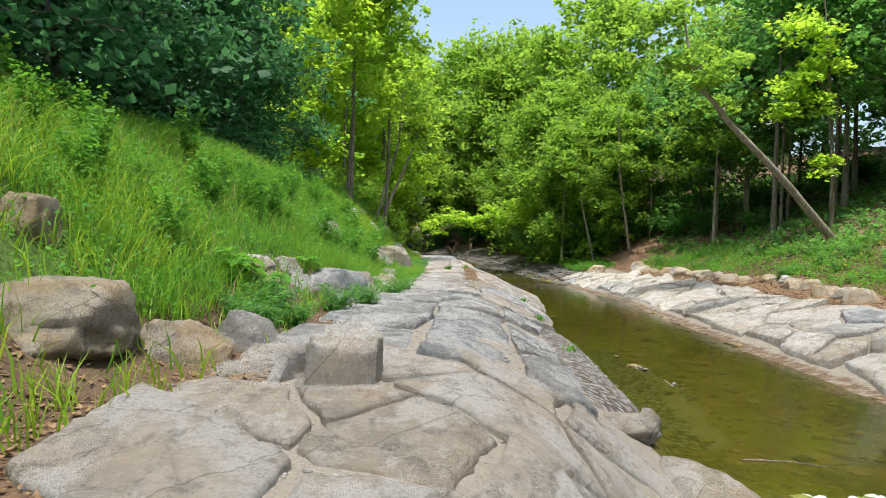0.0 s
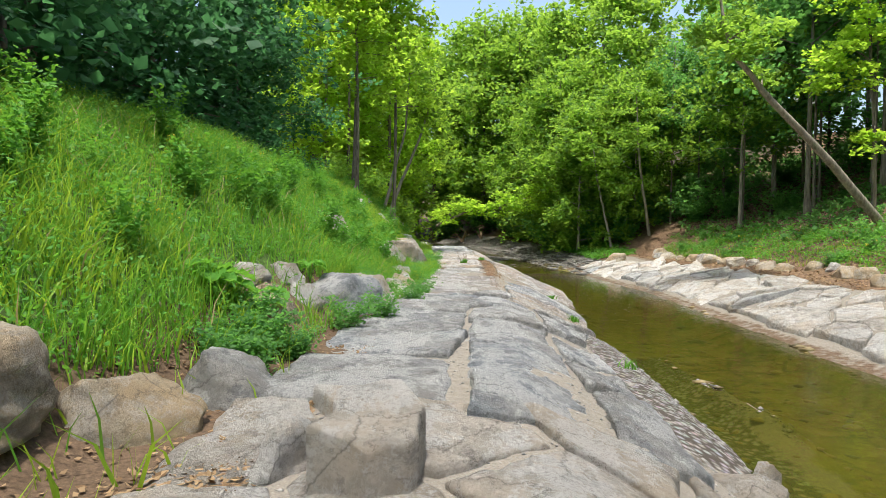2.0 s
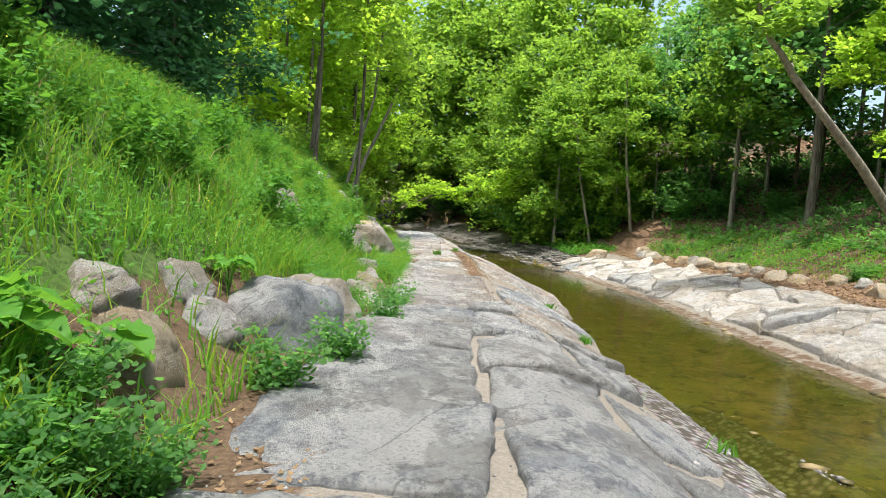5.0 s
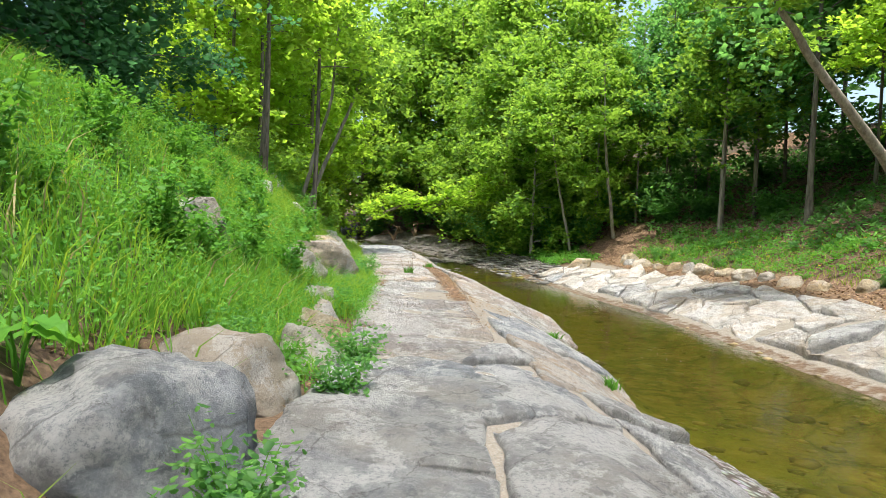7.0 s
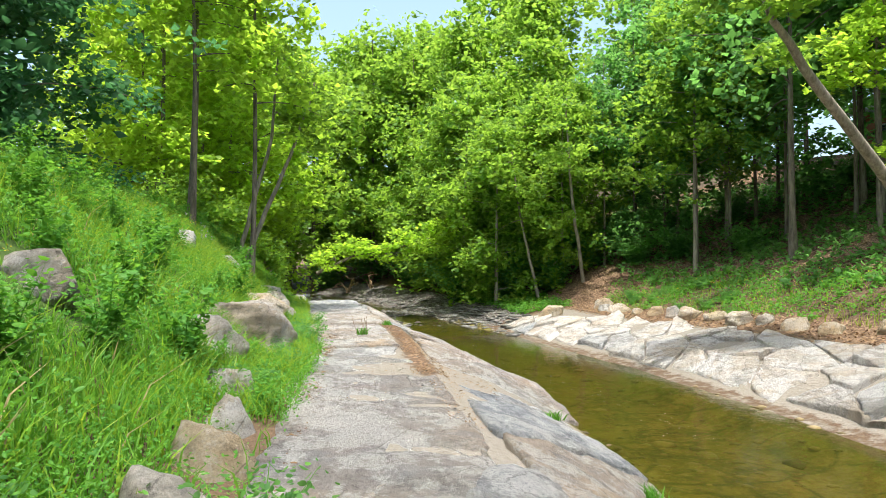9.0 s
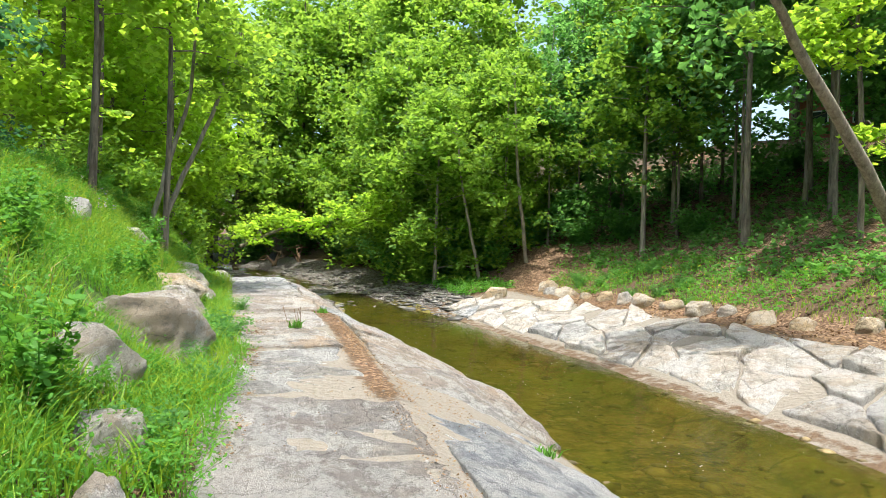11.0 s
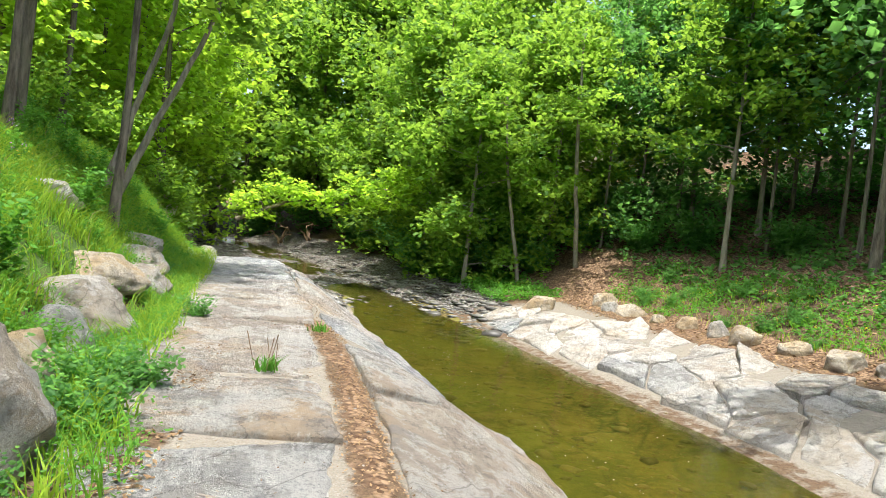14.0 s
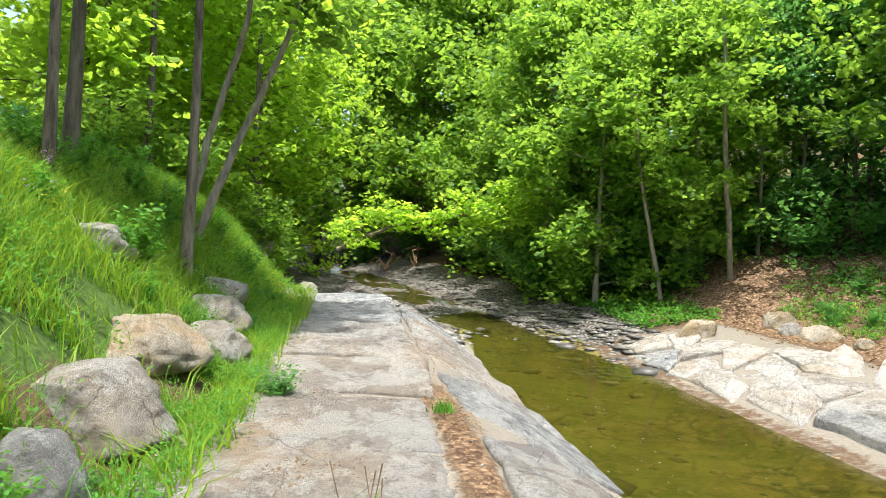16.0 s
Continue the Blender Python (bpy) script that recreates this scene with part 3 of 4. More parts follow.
def tube(points, radii, sides=7):
    """A tapered tube along points: verts and quads."""
    points = np.asarray(points, dtype=float)
    n = len(points)
    d = np.gradient(points, axis=0)
    d /= np.linalg.norm(d, axis=1, keepdims=True) + 1e-9
    ref = np.where(np.abs(d[:, 2:3]) > 0.9, np.array([[1.0, 0, 0]]), np.array([[0, 0, 1.0]]))
    a = np.cross(d, ref)
    a /= np.linalg.norm(a, axis=1, keepdims=True) + 1e-9
    b = np.cross(d, a)
    ang = np.linspace(0, 2 * np.pi, sides, endpoint=False)
    v = points[:, None, :] + np.asarray(radii)[:, None, None] * (np.cos(ang)[None, :, None] * a[:, None, :] + np.sin(ang)[None, :, None] * b[:, None, :])
    k = np.arange(sides)
    q = np.concatenate([np.stack([i * sides + k, i * sides + (k + 1) % sides, (i + 1) * sides + (k + 1) % sides, (i + 1) * sides + k], 1) for i in range(n - 1)])
    return v.reshape(-1, 3), q


def join(parts):
    vs, fs, off = [], [], 0
    for v, f in parts:
        vs.append(v)
        fs.append(f + off)
        off += len(v)
    return np.concatenate(vs), fs


def tree(seed, height, base, spread, leaves, size, bark, leaf, trunk_r=0.14, lean=(0.0, 0.0), sprays=150, stems=1, label="", droop=0.15):
    """A tree at the origin: an Empty with a trunk (with limbs) and a crown of leaf sprays."""
    r = np.random.default_rng(seed)
    wood, ends = [], []
    for s in range(stems):
        px, py = (r.normal(0, 0.35, 2) if stems > 1 else (0.0, 0.0))
        h = height * (1 if s == 0 else r.uniform(0.75, 1.0))
        t = np.linspace(0, 1, 9)
        bend = r.normal(0, 0.03 * height, 2)
        pts = np.stack([px + lean[0] * t * h + bend[0] * t ** 2 * np.sin(t * 3), py + lean[1] * t * h + bend[1] * t ** 2, t * h - 0.3], 1)
        rad = trunk_r * (1 - 0.9 * t) * (1 + 0.5 * np.exp(-t * 22)) + 0.012
        wood.append(tube(pts, rad, 9))
        limbs = int(11 / stems) + 4
        for k in range(limbs):
            f = base + (0.97 - base) * (k + r.uniform(0, 0.8)) / limbs
            p0 = np.array([np.interp(f, t, pts[:, c]) for c in range(3)])
            ang = k * 2.4 + r.uniform(-0.5, 0.5)
            prof = np.sin(np.pi * min(1, 0.22 + 0.78 * (f - base) / (1 - base + 1e-6)) ** 0.8) * 0.85 + 0.22
            ln = spread * prof * r.uniform(0.7, 1.15)
            rise = r.uniform(0.15, 0.6)
            tt = np.linspace(0, 1, 5)
            lp = p0 + np.stack([np.cos(ang) * ln * tt, np.sin(ang) * ln * tt, ln * (rise * tt - 0.35 * tt ** 2)], 1)
            wood.append(tube(lp, (trunk_r * 0.33 * (1 - f * 0.6)) * (1 - 0.85 * tt) + 0.006, 5))
            for g in np.linspace(0.3, 1.0, 6):
                ends.append([np.interp(g, tt, lp[:, c]) for c in range(3)])
        ends.append(list(pts[-1]))
    ends = np.array(ends)
    pick = ends[r.integers(0, len(ends), sprays)]
    ctr = pick + r.normal(0, 1, (sprays, 3)) * np.array([spread * 0.17, spread * 0.17, height * 0.045])
    per = leaves // sprays
    disc = r.uniform(0.35, 0.85, sprays) * spread * 0.27
    which = np.repeat(np.arange(sprays), per)
    rad = np.sqrt(r.uniform(0, 1, len(which))) * disc[which]
    th = r.uniform(0, 2 * np.pi, len(which))
    tilt = r.normal(0, 0.45, (sprays, 2))[which]
    dx, dy = rad * np.cos(th), rad * np.sin(th)
    pos = ctr[which] + np.stack([dx, dy, dx * tilt[:, 0] + dy * tilt[:, 1] - droop * rad ** 2 + r.normal(0, 0.16, len(which))], 1)
    root = tagged(new("tree"), label, "tree")
    v, f = join(wood)
    piece("trunk", mesh_of("trunk", v, f, True), bark, root)
    v, f = leaf_arrays(pos, size, r, 0.75, 0.8)
    tagged(piece("crown", mesh_of("crown", v, [f]), leaf, root), kind="stuff")
    return root


def shrub(seed, height, spread, leaves, size, leaf, label, category="shrub", name="shrub"):
    """Many thin stems from one foot, with leaves all along them."""
    r = np.random.default_rng(seed)
    stems, pos = [], []
    n = max(6, int(leaves / 60))
    for k in range(n):
        ang, out, h = r.uniform(0, 2 * np.pi), spread * np.sqrt(r.uniform(0, 1)), height * r.uniform(0.5, 1.05)
        t = np.linspace(0, 1, 5)
        p = np.stack([np.cos(ang) * out * t ** 1.3, np.sin(ang) * out * t ** 1.3, h * t - 0.05], 1)
        stems.append(tube(p, 0.008 * (height + 0.3) * (1 - 0.8 * t), 4))
        g = r.uniform(0.25, 1.0, leaves // n)
        q = np.stack([np.interp(g, t, p[:, c]) for c in range(3)], 1)
        pos.append(q + r.normal(0, spread * 0.13, q.shape))
    root = tagged(new(name), label, category)
    v, f = join(stems)
    tagged(piece("stem", mesh_of("stem", v, f), WEED, root), kind="stuff")
    v, f = (oval_leaves if size < 0.1 else leaf_arrays)(np.concatenate(pos), size, r, 0.6, 0.7)
    tagged(piece("foliage", mesh_of("foliage", v, [f]), leaf, root), kind="stuff")
    return root


def plant_at(ob, x, y, turn, scale, sink=0.05):
    return copy_thing(ob, pose(x, y, terrain_at(x, y) - sink, 0, 0, turn) @ Matrix.Diagonal((scale, scale, scale, 1)))


build_ground()
build_water()
build_lining()


# ---- boulders ----
BOULDER_ROW = "boulders along the foot of the grassy bank"
r = np.random.default_rng(5)
k = 0
for x, y, w, h, kind in ((-2.45, 6.3, 1.35, 0.42, BUFF_STONE), (-1.9, 7.25, 0.85, 0.42, BUFF_STONE), (-1.62, 8.25, 0.75, 0.52, GREY_STONE), (-2.35, 12.35, 0.5, 0.3, TAN_STONE), (-2.0, 12.1, 0.45, 0.34, PALE_STONE),
                         (-1.78, 13.3, 1.1, 0.66, GREY_STONE), (-2.05, 10.9, 0.55, 0.4, BUFF_STONE), (-2.5, 11.3, 0.5, 0.28, TAN_STONE), (-1.6, 14.85, 0.95, 0.5, TAN_STONE), (-1.3, 16.5, 0.6, 0.46, PALE_STONE),
                         (-1.28, 17.75, 0.56, 0.5, BUFF_STONE), (-1.45, 19.0, 0.5, 0.42, PALE_STONE), (-1.7, 20.2, 0.55, 0.42, TAN_STONE), (-2.2, 21.6, 0.85, 0.55, PALE_STONE), (-2.4, 24.6, 1.7, 0.85, TAN_STONE),
                         (-2.35, 26.6, 0.8, 0.5, BUFF_STONE), (-2.4, 28.0, 0.75, 0.5, GREY_STONE), (-2.75, 29.4, 1.5, 0.5, TAN_STONE), (-3.0, 31.3, 1.5, 0.4, BUFF_STONE), (-2.8, 33.1, 1.1, 0.42, TAN_STONE),
                         (-3.2, 34.6, 1.2, 0.45, PALE_STONE), (-3.6, 36.4, 1.0, 0.4, TAN_STONE), (-4.2, 33.0, 0.9, 0.4, TAN_STONE), (-4.5, 28.9, 0.7, 0.4, PALE_STONE), (-3.2, 19.2, 0.7, 0.4, TAN_STONE),
                         (-3.0, 4.6, 0.7, 0.5, TAN_STONE), (-3.3, 7.2, 0.5, 0.4, BUFF_STONE), (-2.3, 3.6, 0.8, 0.45, TAN_STONE)):
    put_boulder(x, y, w * 0.6, w * 0.62, h * 0.95, 500 + k, kind, 0.47, (k * 37) % 50 - 25, ("broad " if w > 1 else "") + "weathered limestone boulder at the foot of a grassy bank", BOULDER_ROW)
    ROCKS.append((x, y, w * 0.55))
    k += 1
y = 13.0
while y < 43:
    s = r.uniform(0.26, 0.48)
    put_boulder(11.5 + r.uniform(-0.2, 0.3) + float(shift(y)), y, s, s * 1.15, s * 0.95, 200 + k, (BUFF_STONE, TAN_STONE)[k % 4 == 0], 0.4, r.uniform(0, 360), "rounded yellowish boulder above the far stone bank", "boulders above the far bank")
    y += s * 2.0 + r.uniform(0.0, 0.9)
    k += 1
block = piece("stone_block", slab_mesh([(-0.5, 6.32), (-0.16, 6.15), (0.08, 6.25), (0.12, 6.7), (-0.08, 7.05), (-0.42, 6.95)], 0.02, 0.36, np.random.default_rng(8), 0.12, 0.2), PALE_STONE)
tagged(block, "pale broken limestone block standing proud of the slabs", "stone block")
put_boulder(-0.66, 6.75, 0.12, 0.36, 0.26, 305, PALE_STONE, 0.3, -20, "narrow pale limestone splinter beside a block")
put_boulder(7.95, 41.9, 0.6, 0.5, 0.5, 302, BUFF_STONE, 0.3, 10, "yellowish boulder at the end of the far stone bank")
for x, y, sx, sy, sz, sd in ((2.85, 7.25, 0.8, 0.46, 0.2, 7), (2.6, 8.7, 0.45, 0.3, 0.2, 2), (6.4, 6.9, 0.6, 0.45, 0.3, 3), (2.9, 9.2, 0.2, 0.13, 0.26, 4)):
    put_boulder(x, y, sx, sy, sz, 310 + sd, TAN_STONE, 0.22, sd * 13, "flat pale stone at the edge of the water")


def cascade():
    """Water breaking over the low stones."""
    r = np.random.default_rng(3)
    a, n = 60, 24
    us, ts = np.linspace(3.7, 5.4, a), np.linspace(0, 1, n)
    gu, gt = np.meshgrid(us, ts, indexing="ij")
    x = gu + r.normal(0, 0.012, gu.shape)
    y = 7.3 - gt * 0.75 + 0.08 * np.sin(gu * 9)
    z = 0.0 - 0.42 * gt ** 1.6 + r.normal(0, 0.012, gu.shape) + 0.02 * np.sin(gu * 23)
    i = (np.arange(a - 1)[:, None] * n + np.arange(n - 1)[None, :]).ravel()
    me = mesh_of("cascade", np.stack([x.ravel(), y.ravel(), z.ravel()], 1), [np.stack([i, i + 1, i + n + 1, i + n], 1)], True)
    tagged(piece("cascade", me, FOAM), "white water breaking over a low stone weir", "water", kind="structure")


cascade()

# ---- trees ----
maple = tree(1, 12, 0.10, 3.6, 12000, 0.25, PALE_BARK, MAPLE, 0.11, (0.0, 0), 420, 1, "young maple with bright green leaves")
maple_b = tree(2, 17, 0.10, 4.8, 12500, 0.32, BARK, MAPLE, 0.17, (0, 0.01), 420, 1, "maple with bright green leaves beside the creek")
yellow = tree(3, 16, 0.08, 4.4, 12000, 0.29, BARK, MAPLE_YELLOW, 0.13, (0.02, 0.02), 420, 2, "maple with yellow-green leaves and several stems")
pole = tree(8, 16, 0.42, 2.7, 5200, 0.24, BARK, MAPLE_YELLOW, 0.092, (0.035, 0), 240, 1, "tall slender tree with a bare dark trunk on the bank")
sapling = tree(9, 14, 0.45, 2.2, 2200, 0.26, BARK, WOOD_LEAF, 0.065, (0.02, 0), 120, 1, "thin young tree with a bare straight trunk")
wood_tree = tree(4, 17, 0.36, 4.4, 4900, 0.31, BARK, WOOD_LEAF, 0.13, (0, 0), 320, 1, "tall forest tree with a bare lower trunk")
edge_maple = tree(10, 13.5, 0.36, 3.4, 7500, 0.26, PALE_BARK, MAPLE, 0.1, (0, 0), 300, 1, "maple with a bare lower trunk at the forest edge")
wood_low = tree(5, 11, 0.12, 3.8, 8000, 0.27, BARK, WOOD_LEAF, 0.09, (0.03, 0), 300, 1, "slender forest tree with low branches")
dark_tree = tree(6, 16, 0.04, 4.3, 12000, 0.26, BARK, SHADED_LEAF, 0.18, (0, 0), 420, 1, "dark green tree with dense foliage to the ground")
dark_low = tree(7, 8, 0.02, 3.4, 9000, 0.21, BARK, SHADED_LEAF, 0.1, (0, 0), 340, 1, "dark green understorey tree on the bank")
far_tree = tree(14, 21, 0.06, 6.0, 5200, 0.55, BARK, MAPLE, 0.25, (0, 0), 300, 1, "tall leafy tree in the distance")
far_wood = tree(15, 20, 0.05, 6.0, 5200, 0.55, BARK, WOOD_LEAF, 0.25, (0, 0), 300, 1, "tall forest tree on the far hillside")
bush = shrub(11, 1.9, 1.6, 1500, 0.2, WOOD_LEAF, "leafy green undergrowth shrub")
bush_bright = shrub(12, 2.5, 1.7, 1700, 0.21, MAPLE, "bright green leafy shrub beside the creek")

SPOTS = [
    (maple, [(6.6, 47.2, 0.85), (10.3, 47.8, 0.85), (5.5, 51, 0.95), (12.6, 51.5, 0.8), (8.2, 51.5, 1.05), (5.2, 56.5, 0.95), (5.5, 62, 0.9)]),
    (maple_b, [(3.6, 64, 1.0), (7.0, 58, 1.0), (-9.5, 61, 1.0), (11.5, 55, 1.0), (0.5, 67, 1.15), (-4.5, 72, 1.1), (4.6, 68, 1.15), (1.5, 75, 1.25)]),
    (yellow, [(-6.2, 50, 0.95), (-9.5, 44, 0.9), (-9.5, 55, 1.1), (-12, 49, 1.05), (-8.4, 57.5, 0.95), (-14, 62, 1.2)]),
    (pole, [(-3.85, 35.3, 0.95), (-5.7, 35.0, 1.1), (-5.3, 33.6, 0.85), (-7.7, 43.5, 1.05)]),
    (wood_tree, [(16.0, 36.7, 1.0), (19.2, 36.1, 1.0), (22, 40.5, 1.05), (24, 35, 1.05), (27, 43, 1.1), (26, 50, 1.1), (30, 34, 1.1), (19, 16, 1.0), (25, 17, 1.1), (21, 7, 1.0), (27, 6, 1.1), (20, -3, 1.0), (15, -20, 1.1), (-6, -24, 1.2)]),
    (edge_maple, [(14.9, 42.2, 0.9), (17.5, 44, 1.0), (16.6, 47.4, 1.0)]),
    (sapling, [(17.2, 38.6, 1.0), (18.6, 41, 1.0), (16.6, 42.2, 0.9), (19.8, 38.2, 1.1), (15.2, 42.6, 0.8), (20.6, 33.2, 1.0), (17.9, 34.6, 0.9), (22.6, 36.6, 1.1), (14.3, 47.8, 0.9), (17.0, 49.5, 1.0), (19.4, 44.6, 1.1), (21, 29.5, 1.0), (18.4, 31, 0.9), (23.4, 33, 1.1), (15.8, 51, 1.0), (12.4, 47.2, 0.8), (25, 41, 1.1), (20.5, 26.5, 1.0)]),
    (wood_low, [(15.5, 46.5, 0.9), (25.5, 39, 0.9), (21.5, 46, 1.0), (18.5, 55.5, 0.9), (18.5, 21.5, 0.85), (24, 22, 0.95), (19, 11, 0.9), (29, 39, 1.0)]),
    (dark_tree, [(-9.8, 6, 0.95), (-10, 12, 1.0), (-9.9, 18, 0.95), (-10.5, 24, 1.0), (-10, 30, 0.9), (-14, 9, 1.1), (-14.5, 16.5, 1.15), (-14.5, 25, 1.15), (-10, 0, 1.0), (-14, -6, 1.1)]),
    (dark_low, [(-8.4, 9, 0.85), (-8.3, 15, 0.8), (-8.5, 21, 0.85), (-8.4, 27, 0.8), (-8.6, 3, 0.85), (-9.4, 31, 0.7)]),
    (far_tree, [(-22, 66, 1.0), (-14, 74, 1.1), (-7, 76, 1.05), (0, 79, 1.0), (13, 74, 1.05), (-30, 58, 1.0), (28, 78, 1.1), (-24, 82, 1.2), (-8, 90, 1.2), (20, 90, 1.2), (7, 68, 0.85)]),
    (far_wood, [(35, 46, 1.0), (36.5, 51.5, 0.9), (39, 49, 0.95), (40, 36, 1.0), (36, 58, 1.1), (40, 48, 1.1), (36, 25, 1.0), (33, 66, 1.1), (42, 20, 1.1), (33, 14, 1.0), (37, 3, 1.1), (-22, 20, 1.1), (-25, 32, 1.0), (-22, 6, 1.1), (30, -10, 1.0), (5, -34, 1.1), (-18, -20, 1.1), (24, -28, 1.1)]),
    (bush, [(9.4, 47.3, 1.0), (11.8, 47.8, 1.0), (7.4, 48.5, 1.1), (13.5, 45.8, 0.9), (15.2, 44.5, 0.9), (17, 41.5, 0.8), (20, 30.5, 0.9), (16.5, 48, 1.0), (5.2, 50.5, 1.1), (5.0, 54.5, 1.2), (6.4, 54, 1.4), (19, 26, 0.9), (3.9, 58, 1.2), (14.7, 52, 1.0), (25, 45, 1.0), (19, 46, 0.9), (3.2, 61, 1.2), (0.5, 67, 1.3), (-3, 69, 1.3), (9, 50, 1.2), (12, 53, 1.2), (26, 27, 1.0), (28, 36, 1.1)]),
    (bush_bright, [(6.2, 48.2, 0.8), (5.4, 52, 0.9), (-5.6, 50, 1.0), (-6.3, 43, 0.9), (-7.2, 39, 0.8), (-6.8, 55, 1.2), (4.2, 60, 1.2), (-7.6, 59, 1.1), (8.3, 53, 1.2), (-8.4, 47, 1.1), (-5.2, 46.5, 0.9), (-7.5, 51, 1.1)]),
]
r = np.random.default_rng(9)
for kind, spots in SPOTS:
    for x, y, s in spots:
        plant_at(kind, x, y, r.uniform(0, 360) if kind is not pole else r.uniform(-30, 30), s * r.uniform(0.95, 1.06))
    for o in (kind, *kind.children_recursive):
        bpy.data.objects.remove(o)


def leaning_tree(points, radii, crown, leaf, bark, label, seed, size=0.22):
    """A tree whose trunk runs through the given points; crown: (centre, reach, leaves) per bough."""
    r = np.random.default_rng(seed)
    pts = np.array(points, dtype=float)
    t = np.linspace(0, 1, len(pts))
    tt = np.linspace(0, 1, 14)
    fine = np.stack([np.interp(tt, t, pts[:, c]) for c in range(3)], 1) + r.normal(0, 0.018, (14, 3))
    root = tagged(new("tree"), label, "tree")
    root.location = points[0]
    wood = [tube(fine, np.interp(tt, np.linspace(0, 1, len(radii)), radii), 10)]
    pos = []
    for (cx, cy, cz), reach, n in crown:
        start = fine[np.argmin(np.linalg.norm(fine - np.array([cx, cy, cz]), axis=1))]
        q = np.linspace(0, 1, 5)[:, None]
        wood.append(tube(start + (np.array([cx, cy, cz]) - start) * q + np.array([0, 0, 0.25]) * np.sin(q * 3.1), np.linspace(0.045, 0.008, 5), 5))
        sp = max(4, n // 45)
        ctr = np.array([cx, cy, cz]) + r.normal(0, 1, (sp, 3)) * np.array([reach * 0.5, reach * 0.5, reach * 0.28])
        w = np.repeat(np.arange(sp), n // sp)
        a, d = r.uniform(0, 2 * np.pi, len(w)), np.sqrt(r.uniform(0, 1, len(w))) * 0.6
        pos.append(ctr[w] + np.stack([d * np.cos(a), d * np.sin(a), r.normal(0, 0.1, len(w)) - 0.25 * d * d], 1))
    v, f = join(wood)
    piece("trunk", mesh_of("trunk", v - pts[0], f, True), bark, root)
    v, f = leaf_arrays(np.concatenate(pos), size, r, 0.6, 0.8)
    tagged(piece("crown", mesh_of("crown", v - pts[0], [f]), leaf, root), kind="stuff")
    return root


leaning_tree([(15.7, 29.5, 2.3), (12.7, 28.3, 5.0), (10.3, 27.4, 7.0), (8.7, 26.8, 8.6), (8.3, 27.0, 11.0)], (0.185, 0.145, 0.115, 0.07, 0.03),
             [((8.6, 27.4, 9.3), 1.1, 700), ((9.6, 26.6, 9.0), 0.9, 420), ((8.0, 27.4, 10.8), 1.4, 800), ((8.9, 26.0, 8.4), 0.7, 260), ((10.4, 28.4, 8.0), 0.7, 260)],
             MAPLE, PALE_BARK, "leaning tree with a bare pale brown trunk over the creek", 61)
leaning_tree([(16.6, 32.2, 2.6), (16.5, 32.1, 6), (16.2, 32.0, 10), (15.8, 31.9, 14)], (0.10, 0.085, 0.06, 0.02),
             [((15.2, 31.4, 8.8), 0.9, 420), ((14.4, 31.2, 9.6), 1.1, 520), ((15.8, 31.6, 10.6), 1.2, 560), ((14.9, 31.2, 12.0), 1.5, 700), ((14.0, 31.4, 8.2), 0.7, 260), ((15.9, 31.0, 6.2), 0.8, 260)],
             MAPLE_YELLOW, BARK, "slender tree with sprays of bright leaves beside the far bank", 62)
leaning_tree([(-4.7, 37.6, 3.0), (-4.2, 37.7, 5.0), (-3.6, 37.8, 7.2), (-3.3, 38.0, 11)], (0.09, 0.075, 0.06, 0.03), [((-3.2, 38.6, 8.2), 1.2, 420), ((-3.0, 38.8, 10.4), 1.5, 600)], MAPLE, PALE_BARK, "thin pale trunk leaning over the creek", 63)
leaning_tree([(-4.5, 37.9, 2.8), (-3.7, 38.1, 5.0), (-2.8, 38.3, 7.2), (-2.1, 38.4, 9.5)], (0.10, 0.08, 0.06, 0.03), [((-2.4, 38.6, 7.8), 1.2, 420), ((-2.0, 38.8, 9.6), 1.5, 600)], MAPLE, PALE_BARK, "thin pale trunk leaning over the creek", 64)
leaning_tree([(8.6, 46.0, 0.9), (8.1, 45.8, 3.0), (7.6, 45.6, 5.0), (7.0, 45.2, 8.5)], (0.085, 0.07, 0.06, 0.03), [((7.3, 45.4, 6.3), 1.4, 500), ((6.8, 45.2, 7.9), 1.6, 700)], MAPLE, PALE_BARK, "young tree with a thin pale trunk", 65)
leaning_tree([(10.75, 45.7, 2.1), (10.2, 45.0, 4.5), (9.7, 44.4, 7.0), (9.5, 44.2, 11)], (0.1, 0.08, 0.065, 0.03), [((9.4, 44.2, 8.2), 1.5, 600), ((9.3, 44, 10.4), 1.8, 800)], MAPLE, PALE_BARK, "young tree with a bare pale lower trunk", 67)
leaning_tree([(-2.6, 47.5, 2.6), (-0.5, 48.2, 3.6), (2.0, 49.0, 4.1), (4.6, 50, 4.9)], (0.09, 0.07, 0.05, 0.02), [((-0.8, 47.6, 3.9), 1.2, 520), ((0.8, 48, 3.7), 1.3, 560), ((2.4, 48.4, 4.4), 1.4, 620), ((3.8, 48.6, 5.0), 1.4, 620), ((-1.8, 47.4, 3.2), 0.9, 300)],
             MAPLE_YELLOW, BARK, "low bough with yellow-green leaves hanging over the creek", 66)


